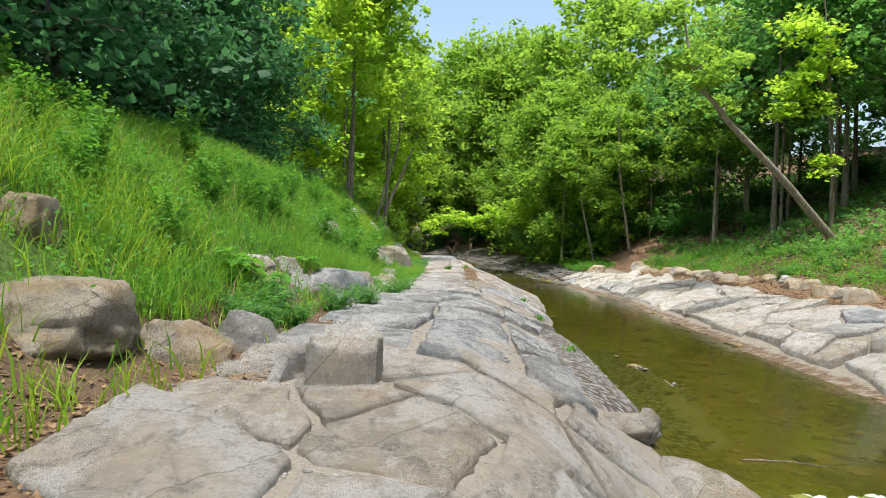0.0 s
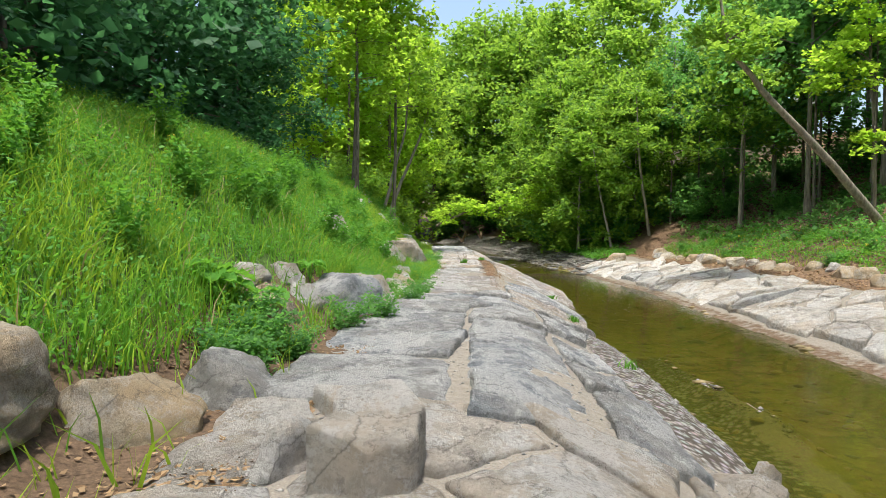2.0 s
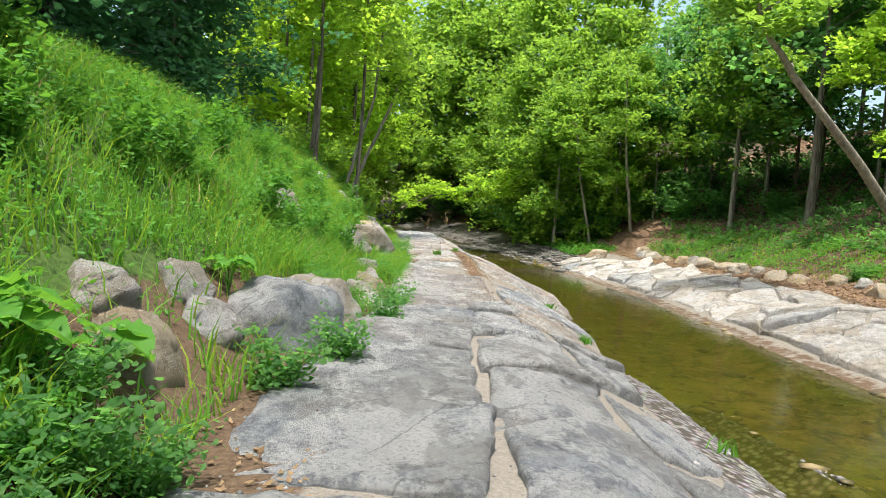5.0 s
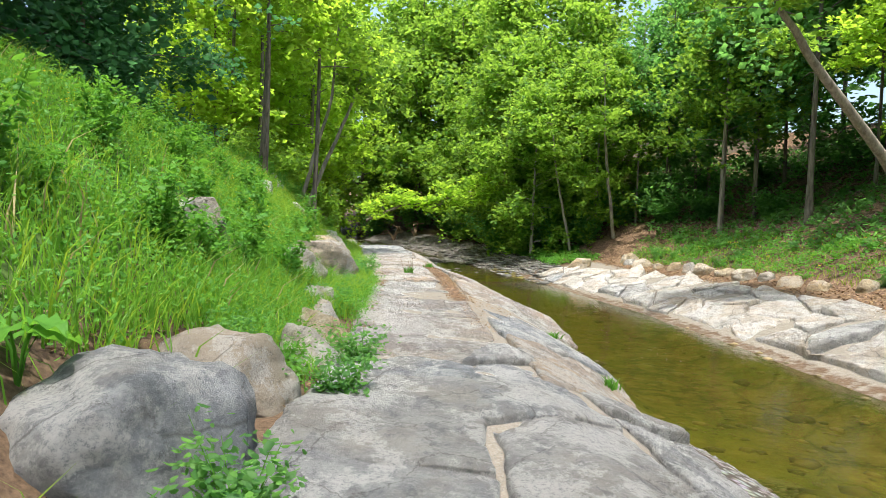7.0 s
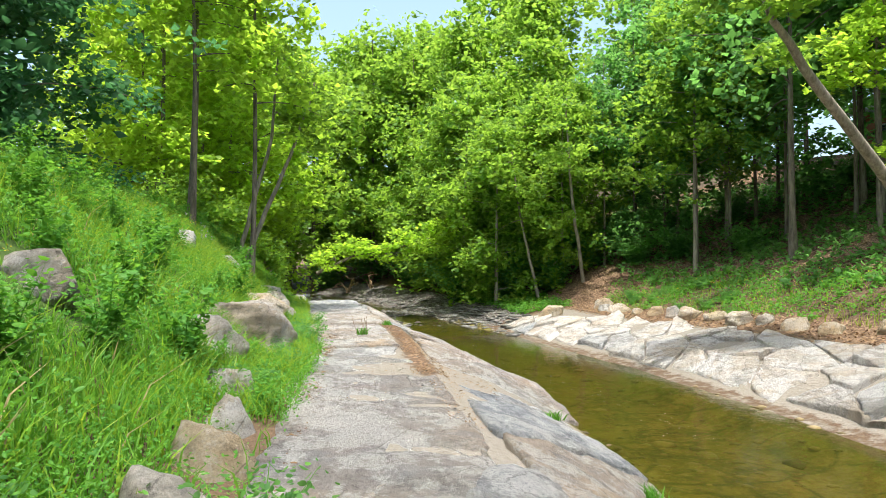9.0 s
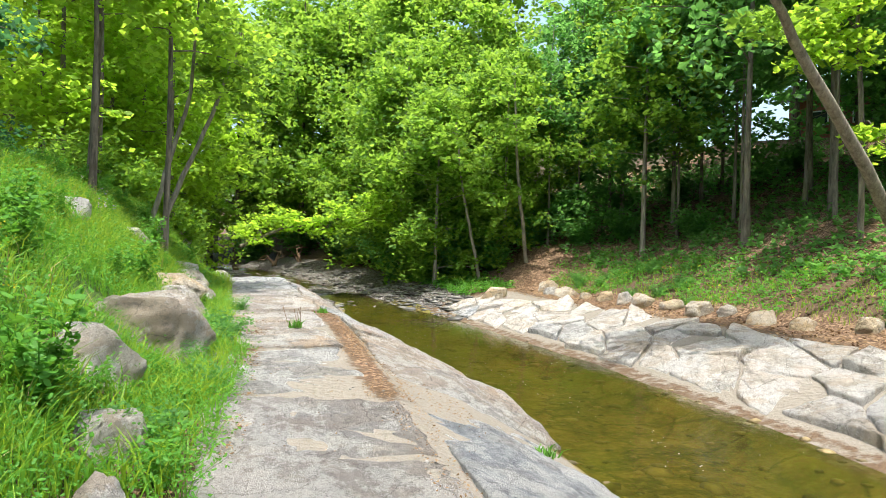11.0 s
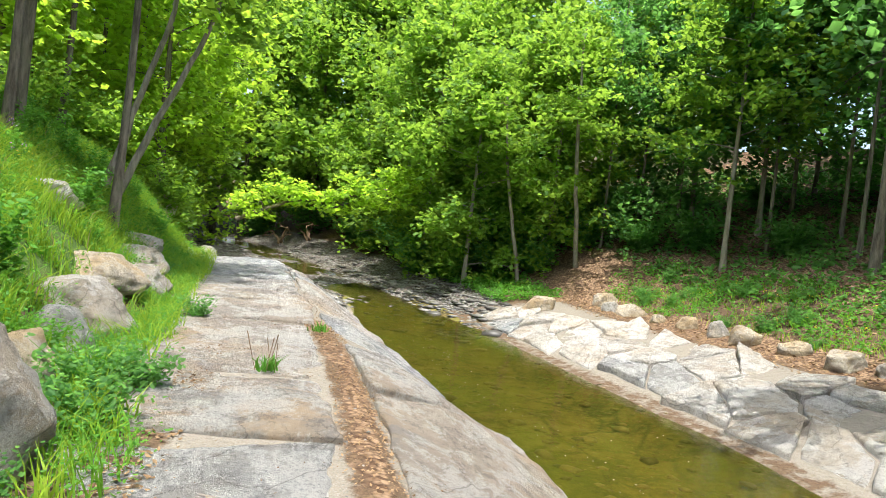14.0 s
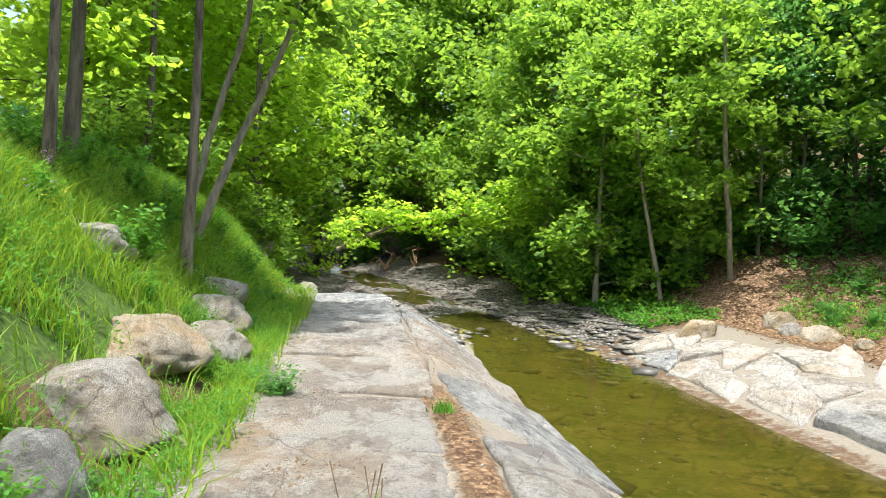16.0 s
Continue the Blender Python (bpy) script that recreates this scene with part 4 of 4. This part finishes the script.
# ---- grass and weeds ----
def scatter(n, u0, u1, y0, y1, r, power=1.0):
    y = r.uniform(y0, y1, n)
    u = u1 + (u0 - u1) * r.uniform(0, 1, n) ** power
    x = u + shift(y) - bank_out(y) * np.clip((-1.1 - u) / 0.5, 0, 1)
    p = np.stack([x, y, terrain(x, y) - 0.02], 1)
    bare = np.zeros(n, dtype=bool)
    for bx, by, rad in ROCKS:
        bare |= ((x - bx - 0.08) / (rad + (0.1 if by < 20 else 0.0))) ** 2 + ((y - by + 0.2) / (rad + (0.3 if by < 20 else 0.1))) ** 2 < 1
    return p[~bare | (r.uniform(0, 1, n) < np.where(y < 9, 0.22, 0.06))]


def thin_out(p, s, keep, seed, r):
    """Leaves tufts and gaps."""
    w = 0.5 + 0.5 * wobble(p[:, 0], p[:, 1], s, seed)
    return p[r.uniform(0, 1, len(p)) < keep + (1 - keep) * w]


r = np.random.default_rng(31)
young = thin_out(scatter(30000, -6.5, -1.7, 1, 44, r), 0.8, 0.0, 12.0, r)
tagged(piece("grass", blades(young, 0.44, 0.008, 0.85, r, GRASS_YELLOW), GRASS_YELLOW), "yellow-green young grass on the sunny bank", "grass", kind="stuff")
lime = np.concatenate([scatter(11000, -5.2, -2.1, 1.5, 10, r), scatter(20000, -5.0, -1.2, 26, 42, r)])
tagged(piece("grass", blades(thin_out(lime, 1.4, 0.1, 19.0, r), 0.42, 0.010, 0.9, r, GRASS_YELLOW), GRASS_YELLOW), "pale lime-green grass in the sun on the bank", "grass", kind="stuff")
bank = np.concatenate([thin_out(scatter(78000, -6.8, -1.75, 1, 44, r), 1.9, 0.1, 3.0, r), scatter(9000, -2.0, -1.3, 2, 40, r)])
keep = ((bank[:, 0] < -2.1) | (bank[:, 1] > 9.5)) | (r.uniform(0, 1, len(bank)) < 0.2)
bank = bank[keep]
tagged(piece("grass", blades(bank, 0.40, 0.008, 0.75, r, GRASS), GRASS), "long lush green grass on the creek bank", "grass", kind="stuff")
tagged(piece("grass", blades(thin_out(scatter(1500, -5.5, -1.5, 2, 40, r), 2.2, 0.2, 6.0, r), 0.5, 0.009, 0.7, r, DRY_GRASS), DRY_GRASS), "dry straw stalks among the green grass", "grass", kind="stuff")
right = thin_out(scatter(8000, 11.9, 15.2, 10, 43, r), 1.3, 0.0, 5.0, r)
tagged(piece("grass", blades(right, 0.24, 0.010, 0.8, r, GRASS_YELLOW), GRASS_YELLOW), "patchy yellow-green grass above the far stone bank", "grass", kind="stuff")


def herbs(p, height, size, per, r):
    """Leaves on unseen thin stalks, heaped above each foot."""
    n = len(p)
    w = np.repeat(np.arange(n), per)
    h = np.repeat(height * r.uniform(0.4, 1.1, n), per)
    q = p[w] + np.stack([r.normal(0, 0.09, n * per), r.normal(0, 0.09, n * per), h * r.uniform(0.15, 1.0, n * per)], 1)
    v, f = (oval_leaves if size < 0.07 else leaf_arrays)(q, size, r, 0.7, 0.6)
    return mesh_of("herbs", v, [f])


tagged(piece("herbs", herbs(thin_out(scatter(21000, -6.5, -1.6, 1.5, 42, r), 1.1, 0.12, 8.0, r), 0.5, 0.052, 10, r), WEED), "dense broad-leaved weeds on the grassy bank", "weeds", kind="stuff")
tagged(piece("herbs", herbs(thin_out(scatter(3600, 12.0, 15.5, 12, 44, r), 1.2, 0.05, 2.0, r), 0.42, 0.11, 8, r), WEED), "low leafy weeds above the far stone bank", "weeds", kind="stuff")
tagged(piece("herbs", herbs(scatter(3200, -6.5, -1.3, 37, 54, r), 0.45, 0.075, 8, r), WEED), "broad-leaved weeds where the bank meets the wood", "weeds", kind="stuff")
tagged(piece("herbs", herbs(scatter(650, 8.2, 10.8, 43.5, 50, r), 0.35, 0.12, 9, r), WEED), "low leafy weeds at the creek margin", "weeds", kind="stuff")
tagged(piece("herbs", herbs(scatter(4200, 14, 30, 20, 60, r), 0.5, 0.2, 7, r), WOOD_LEAF), "sparse leafy undergrowth on the forest floor", "weeds", kind="stuff")
tagged(piece("herbs", herbs(scatter(2600, -14, -6.5, 0, 44, r), 0.9, 0.2, 8, r), SHADED_LEAF), "dark undergrowth along the forest edge", "weeds", kind="stuff")

edge = np.concatenate([scatter(5200, -1.85, -1.25, 18, 41, r), scatter(4200, -1.75, -1.11, 19, 26, r), scatter(1500, -1.8, -1.3, 3, 18, r), scatter(1800, -1.9, -1.15, 2.5, 9, r)])
edge = thin_out(edge, 2.4, 0.05, 15.0, r)
verge = scatter(3000, -1.75, -1.05, 15, 25.5, r) + np.array([0.08, 0, 0])
verge = np.concatenate([verge, scatter(5200, -1.7, -1.3, 26.5, 40, r) + np.array([0.1, 0, 0])])
verge[:, 2] = terrain(verge[:, 0], verge[:, 1])
foot = np.concatenate([scatter(12000, -4.0, -1.3, 28, 45, r), scatter(15000, -6.5, -1.2, 38, 54, r)])
tagged(piece("grass", blades(foot, 0.34, 0.009, 0.9, r, GRASS_YELLOW), GRASS_YELLOW), "bright yellow-green grass round the boulders of the bank", "grass", kind="stuff")
edge = edge[(edge[:, 1] > 9) | (r.uniform(0, 1, len(edge)) < 0.5)]
tagged(piece("grass", blades(edge, 0.36, 0.010, 0.8, r, GRASS_YELLOW), GRASS_YELLOW), "bright grass tufts along the edge of the slabs", "grass", kind="stuff")
tagged(piece("herbs", herbs(thin_out(verge, 1.9, 0.1, 7.0, r), 0.3, 0.036, 12, r), WEED), "low fine-leaved weeds along the path", "weeds", kind="stuff")
tagged(piece("grass", blades(thin_out(verge, 2.8, 0.1, 3.0, r), 0.3, 0.008, 0.8, r, GRASS), GRASS), "green grass tufts beside the path", "grass", kind="stuff")
tagged(piece("herbs", herbs(thin_out(scatter(2600, -1.9, -1.25, 18, 41, r), 1.7, 0.05, 25.0, r), 0.32, 0.048, 10, r), WEED), "low leafy weeds along the edge of the slabs", "weeds", kind="stuff")
weed = shrub(41, 0.42, 0.32, 560, 0.038, WEED, "leafy green weed clump at the edge of the slabs", "weed", "weed")
weed_tall = shrub(42, 0.75, 0.28, 620, 0.06, WEED, "tall leafy weed on the grassy bank", "weed", "weed")
nettle = shrub(43, 0.46, 0.38, 800, 0.042, WOOD_LEAF, "dark green bushy weed growing beside the slabs", "weed", "weed")
for kind, n, u0, u1 in ((weed, 80, -1.85, -1.15), (weed_tall, 80, -5.5, -1.9), (nettle, 40, -1.8, -1.2)):
    for _ in range(n):
        y = r.uniform(8.6, 40)
        u = r.uniform(u0, u1) + 0.42 * math.exp(-((y - 17) / 4) ** 2)
        x = u + float(shift(y)) - max(0.0, float(bank_out(y)))
        if any((x - bx) ** 2 + (y - by + 0.3) ** 2 < (rad + (0.3 if by < 20 else 0.0)) ** 2 for bx, by, rad in ROCKS):
            continue
        plant_at(kind, x, y, r.uniform(0, 360), r.uniform(0.6, 1.15) if kind is not weed_tall else r.uniform(0.7, 1.45), 0.02)
for x, y, s in ((-1.6, 8.9, 1.2), (-1.75, 9.5, 1.3), (-1.45, 9.7, 1.0), (-2.0, 10.0, 1.2), (-1.35, 11.6, 1.3), (-1.0, 12.6, 1.25), (-0.85, 14.9, 1.1), (-0.75, 16.2, 1.2), (-1.5, 9.9, 1.0), (-1.65, 26.6, 1.6), (-1.4, 25.7, 1.5), (-1.75, 25.2, 1.5), (-1.35, 27.0, 1.2), (-1.5, 31.5, 1.2), (-1.5, 20.4, 1.1), (-1.3, 22.6, 1.1), (-1.55, 24.2, 1.0)):
    plant_at(nettle, x, y, r.uniform(0, 360), s, 0.02)
for _ in range(30):
    y = r.uniform(16, 43)
    plant_at(nettle, r.uniform(12.0, 14.6) + float(shift(y)), y, r.uniform(0, 360), r.uniform(0.8, 1.6), 0.02)
for kind in (weed, weed_tall, nettle):
    for o in (kind, *kind.children_recursive):
        bpy.data.objects.remove(o)

# ---- litter, pebbles ----
def strew(n, u0, u1, y0, y1, size, r, power=1.0, tufts=0.0):
    p = scatter(n, u0, u1, y0, y1, r, power)
    if tufts:
        p = thin_out(p, tufts, -0.5, 33.0, r)
    p[:, 2] += 0.045
    v, f = leaf_arrays(p, size, r, 0.35, 0.6)
    return v, f


v, f = join([strew(5000, -1.55, -0.75, 2, 40, 0.05, r), strew(8000, 0.42, 0.95, 22, 33, 0.028, r, 1.0, 1.0), strew(2200, 0.9, 1.6, 20.5, 27, 0.026, r, 1.0, 1.1), strew(1500, 0.6, 1.0, 19, 38, 0.03, r), strew(4200, -1.8, 0.3, 25, 33, 0.024, r, 1.0, 1.3), strew(4500, 10.2, 11.8, 8, 44, 0.09, r), strew(5000, 11.8, 19, 20, 52, 0.11, r), strew(4500, -1.7, -0.8, 2.5, 9, 0.05, r), strew(500, -0.9, 0.8, 20, 34, 0.024, r), strew(2200, -2.3, -1.11, 13.5, 22, 0.045, r), strew(900, -1.05, -0.8, 14, 25, 0.03, r)])
tagged(piece("leaf_litter", mesh_of("leaf_litter", v, f), LITTER), "dry brown fallen leaves and bark chips", "leaf litter", kind="stuff")


def pebbles(p, size, r, flat=0.6):
    n = len(p)
    o = np.array([[1, 0, 0], [0.3, 0.9, 0.1], [-0.8, 0.5, 0], [-0.7, -0.6, 0.1], [0.4, -0.9, 0], [0, 0, 1], [0, 0, -1]])
    a = r.uniform(0, 2 * np.pi, n)
    s = size * r.lognormal(0, 0.45, n)
    sc = np.stack([s, s * r.uniform(0.6, 1, n), s * flat * r.uniform(0.6, 1.1, n)], 1)
    q = o[None] * sc[:, None, :] * r.uniform(0.8, 1.2, (n, 7, 1))
    c, d = np.cos(a)[:, None], np.sin(a)[:, None]
    q = np.stack([q[..., 0] * c - q[..., 1] * d, q[..., 0] * d + q[..., 1] * c, q[..., 2]], 2) + p[:, None, :]
    k = np.arange(5)
    t = np.concatenate([np.stack([k, (k + 1) % 5, np.full(5, 5)], 1), np.stack([(k + 1) % 5, k, np.full(5, 6)], 1)])
    return mesh_of("pebbles", q.reshape(-1, 3), [(t[None] + (np.arange(n) * 7)[:, None, None]).reshape(-1, 3)])


PEBBLE = Mat("creek_pebble", 0.7, 0.4)
PEBBLE.colour(PEBBLE.mix(PEBBLE.island(), (0.10, 0.097, 0.092), (0.28, 0.265, 0.24))).bump(PEBBLE.noise(60), 0.4, 0.006)
RIFFLE = Mat("wet_stone", 0.45, 0.5)
RIFFLE.colour(RIFFLE.mix(RIFFLE.island(), (0.055, 0.052, 0.046), (0.21, 0.20, 0.18))).bump(RIFFLE.noise(40), 0.4, 0.01)
tagged(piece("pebbles", pebbles(np.concatenate([scatter(9000, 1.9, 3.2, 8.4, 16.5, r), scatter(1800, 3.3, 4.5, 11, 16.5, r)]), 0.019, r), PEBBLE.m), "grey pebbles washed up along the water", "pebbles", kind="stuff")
tagged(piece("pebbles", pebbles(np.concatenate([scatter(2600, -1.35, 2.4, 2, 12, r), scatter(500, -1.3, 0.8, 18, 36, r)]) + np.array([0, 0, 0.02]), 0.014, r), PEBBLE.m), "grit and small stones in the joints of the slabs", "pebbles", kind="stuff")
tagged(piece("pebbles", pebbles(np.concatenate([scatter(2000, -1.0, 8.2, 42, 62, r), scatter(900, 5.4, 8.6, 39.5, 52, r)]) + np.array([0, 0, 0.008]), 0.14, r, 0.2), RIFFLE.m), "flat grey stones in a shallow riffle", "stones", kind="stuff")


# ---- single plants ----
def big_leaf_plant(x, y, size, n, seed):
    """Broad cupped leaves on short stalks, like burdock."""
    r = np.random.default_rng(seed)
    root = tagged(new("burdock"), "burdock with broad green leaves on the bank", "plant")
    root.location = (x, y, terrain_at(x, y))
    for k in range(n):
        a = k * 2.4 + r.uniform(-0.3, 0.3)
        ln, rise = size * r.uniform(0.7, 1.1), r.uniform(0.1, 0.35)
        g, w = np.meshgrid(np.linspace(0, 1, 9), np.linspace(-1, 1, 7), indexing="ij")
        half = 0.42 * ln * np.sin(np.pi * np.clip(g * 0.9 + 0.1, 0, 1)) ** 0.7
        px = 0.06 + g * ln
        py = w * half
        pz = rise + 0.25 * ln * g - 0.55 * ln * g ** 2 + 0.12 * ln * np.abs(w) + 0.02 * np.sin(g * 20) * w
        q = np.stack([px * np.cos(a) - py * np.sin(a), px * np.sin(a) + py * np.cos(a), pz], 2).reshape(-1, 3)
        i = (np.arange(8)[:, None] * 7 + np.arange(6)[None, :]).ravel()
        piece("leaf", mesh_of("leaf", q, [np.stack([i, i + 1, i + 8, i + 7], 1)], True), WEED, root)
        v, f = tube([(0, 0, -0.03), (0.03 * np.cos(a), 0.03 * np.sin(a), rise * 0.6), (0.08 * np.cos(a), 0.08 * np.sin(a), rise)], (0.009, 0.008, 0.006), 5)
        piece("stalk", mesh_of("stalk", v, [f], True), WEED, root)


big_leaf_plant(-2.35, 9.9, 0.36, 8, 1)
big_leaf_plant(-2.0, 10.4, 0.28, 6, 2)
big_leaf_plant(-2.2, 13.2, 0.26, 6, 3)


def tuft(x, y, n, height, label, stalks=0):
    r = np.random.default_rng(int(100 * y))
    root = tagged(new("grass_tuft"), label, "grass tuft")
    root.location = (x, y, terrain_at(x, y) + 0.03)
    p = np.stack([r.normal(0, 0.06, n), r.normal(0, 0.06, n), np.zeros(n)], 1)
    tagged(piece("blade", blades(p, height, 0.012, 0.9, r, WEED), WEED, root), kind="stuff")
    for k in range(stalks):
        a, b = r.normal(0, 0.06, 2), r.normal(0, 0.07, 2)
        v, f = tube([(a[0], a[1], 0), (a[0] + b[0] * 0.4, a[1] + b[1] * 0.4, 0.16), (a[0] + b[0], a[1] + b[1], 0.3 + 0.03 * k)], (0.004, 0.0035, 0.006), 5)
        piece("stalk", mesh_of("stalk", v, [f]), DEADWOOD, root)


tuft(-0.24, 27.85, 60, 0.16, "green tuft with dry brown stalks in a slab joint", 5)
tuft(0.4, 30.9, 40, 0.13, "small yellow-green tuft in a slab joint")
tuft(2.55, 19.0, 46, 0.18, "small green tuft at the water's edge")
tuft(2.3, 21.6, 30, 0.12, "small green tuft at the water's edge")
tuft(2.5, 12.9, 24, 0.14, "small green tuft among the pebbles")


def flowers(n, u0, u1, y0, y1, height, size, material, label, r):
    p = scatter(n, u0, u1, y0, y1, r)
    n = len(p)
    w = np.repeat(np.arange(n), 7)
    q = p[w] + r.normal(0, 0.035, (n * 7, 3)) + np.array([0, 0, height])
    v, f = leaf_arrays(q, size, r, 0.9, 0.8)
    tagged(piece("flowers", mesh_of("flowers", v, [f]), material), label, "flowers", kind="stuff")


flowers(26, -5.0, -4.3, 5.5, 8.5, 0.62, 0.05, YELLOW, "yellow flower heads on the crest of the bank", r)
flowers(60, -5.5, -2.0, 5, 34, 0.5, 0.02, YELLOW, "small yellow flowers scattered in the grass", r)
flowers(8, -4.0, -3.0, 27, 33, 0.6, 0.025, PURPLE, "small purple flowers in the grass", r)
flowers(70, 12.2, 15, 22, 42, 0.35, 0.03, YELLOW, "small pale flowers above the far bank", r)


# ---- fallen wood ----
def branch(points, radius, label, seed, material=None):
    r = np.random.default_rng(seed)
    pts = np.array(points, dtype=float)
    t, tt = np.linspace(0, 1, len(pts)), np.linspace(0, 1, 12)
    fine = np.stack([np.interp(tt, t, pts[:, c]) for c in range(3)], 1) + r.normal(0, radius * 0.5, (12, 3))
    v, f = tube(fine, radius * (1 - 0.6 * tt), 7)
    ob = piece("branch", mesh_of("branch", v - pts[0], [f], True), material or DEADWOOD)
    ob.location = points[0]
    return tagged(ob, label, "branch")


def ground_point(x, y, up):
    return (x, y, terrain_at(x, y) + up)


r = np.random.default_rng(77)
for k in range(9):
    x, y = -0.4 + r.uniform(-1.2, 1.2), 63.6 + r.uniform(-0.6, 0.6)
    branch([ground_point(x, y, 0.0), ground_point(x + r.uniform(-0.6, 0.6), y + 0.3, r.uniform(0.3, 1.1)), ground_point(x + r.uniform(-1.3, 1.3), y + 0.6, r.uniform(0.2, 1.3))], 0.07, "bare weathered root above the creek", 80 + k)
for k in range(22):
    x, y, a, ln = r.uniform(13, 24), r.uniform(26, 52), r.uniform(0, 3.14), r.uniform(0.5, 1.7)
    branch([ground_point(x, y, 0.05), ground_point(x + ln * 0.5 * math.cos(a), y + ln * 0.5 * math.sin(a), 0.12), ground_point(x + ln * math.cos(a), y + ln * math.sin(a), 0.07)], r.uniform(0.02, 0.06), "fallen branch on the forest floor", 120 + k)
branch([ground_point(-1.1, 4.6, 0.05), ground_point(-0.85, 5.1, 0.05), ground_point(-0.7, 5.5, 0.04)], 0.012, "thin dry stick on the slabs", 150)
branch([(3.6, 8.3, -0.01), (4.0, 8.2, 0.02), (4.5, 8.15, 0.0)], 0.01, "thin stick lying in the shallow water", 151, BARK)
put_boulder(-5.3, 46.6, 0.75, 0.4, 0.7, 401, PALE_STONE, 0.3, 40, "pale tilted block on the far end of the bank")
put_boulder(-3.2, 45.0, 0.4, 0.36, 0.42, 402, TAN_STONE, 0.35, 10, "rounded boulder at the end of the slabs")


# ---- house on the hill ----
def house(x, y, turn, lift, a, b, label):
    wall = Mat("house_siding", 0.8)
    wall.colour(wall.mix(wall.ramp(wall.noise(3, 5), (0.3, 0.0), (0.7, 1.0)), a, b)).bump(wall.noise(20, 3, 0.5, (0.1, 0.1, 4.0)), 0.4, 0.02)
    roof = Mat("grey_shingle", 0.9)
    roof.colour(roof.ramp(roof.noise(12, 6), (0.3, (0.16, 0.16, 0.165)), (0.7, (0.32, 0.31, 0.30)))).bump(roof.noise(9, 3), 0.5, 0.03)
    glass = Mat("window_glass", 0.05, 0.6).colour((0.04, 0.05, 0.06)).m
    white = Mat("white_trim", 0.6).colour((0.75, 0.75, 0.73)).m
    root = tagged(new("house"), label, "house")
    root.matrix_world = pose(x, y, terrain_at(x, y) - 0.8 + lift, 0, 0, turn)

    def box(name, cx, cy, cz, sx, sy, sz, m, parent):
        bm = bmesh.new()
        bmesh.ops.create_cube(bm, size=1.0)
        for v in bm.verts:
            v.co = Vector((cx + v.co.x * sx, cy + v.co.y * sy, cz + v.co.z * sz))
        bmesh.ops.bevel(bm, geom=bm.edges[:], offset=0.015, segments=1, affect="EDGES")
        me = bpy.data.meshes.new(name)
        bm.to_mesh(me)
        bm.free()
        return piece(name, me, m, parent)

    box("wall", 0, 0, 1.9, 12, 7, 3.8, wall.m, root)
    v = np.array([(-6.6, -4.1, 3.7), (6.6, -4.1, 3.7), (6.6, 0, 5.5), (-6.6, 0, 5.5), (-6.6, 4.1, 3.7), (6.6, 4.1, 3.7)])
    v = np.concatenate([v, v + np.array([0, 0, 0.22])])
    q = np.array([(0, 1, 2, 3), (3, 2, 5, 4), (9, 8, 7, 6), (10, 11, 8, 9), (0, 6, 7, 1), (4, 5, 11, 10), (1, 7, 8, 2), (2, 8, 11, 5), (0, 3, 9, 6), (3, 4, 10, 9)])
    piece("roof", mesh_of("roof", v, [q]), roof.m, root)
    for cx in (-4, -1.2, 1.8, 4.4):
        w = box("window", cx, -3.53, 2.4, 1.3, 0.1, 1.1, white, root)
        box("pane", cx, -3.59, 2.4, 1.1, 0.04, 0.9, glass, w)


house(23, 66, -22, 0.0, (0.26, 0.21, 0.15), (0.34, 0.28, 0.21), "low buff house with a grey roof among the trees")
house(43, 57, -48, 0.0, (0.28, 0.11, 0.07), (0.38, 0.16, 0.10), "red-brown house with a grey roof beyond the wood")

# ---- specks on the water ----
r = np.random.default_rng(91)
w = np.stack([np.concatenate([r.normal(4.2, 0.2, 90), r.uniform(3.2, 6.6, 50)]), r.uniform(22, 41, 140), np.full(140, 0.004)], 1)
w[:, 0] += shift(w[:, 1]) + 0.5 * np.sin(w[:, 1] * 0.35)
v, f = leaf_arrays(w, 0.024, r, 0.02, 0.9)
v[:, 2] = 0.006
tagged(piece("foam_specks", mesh_of("foam_specks", v, [f]), FOAM), "pale specks of foam drifting on the water", "foam", kind="stuff")

# ---- flat stones on the creek bed ----
BED_STONE = Mat("algae_stone", 0.6, 0.4)
BED_STONE.colour(BED_STONE.mix(BED_STONE.island(), (0.05, 0.042, 0.016), (0.24, 0.18, 0.08))).bump(BED_STONE.noise(20, 6), 0.5, 0.02)
p = scatter(900, 3.0, 6.9, 7.5, 41, r)
tagged(piece("bed_stones", pebbles(p + np.array([0, 0, 0.015]), 0.09, r, 0.3), BED_STONE.m), "flat brown stones lying on the creek bed", "stones", kind="stuff")
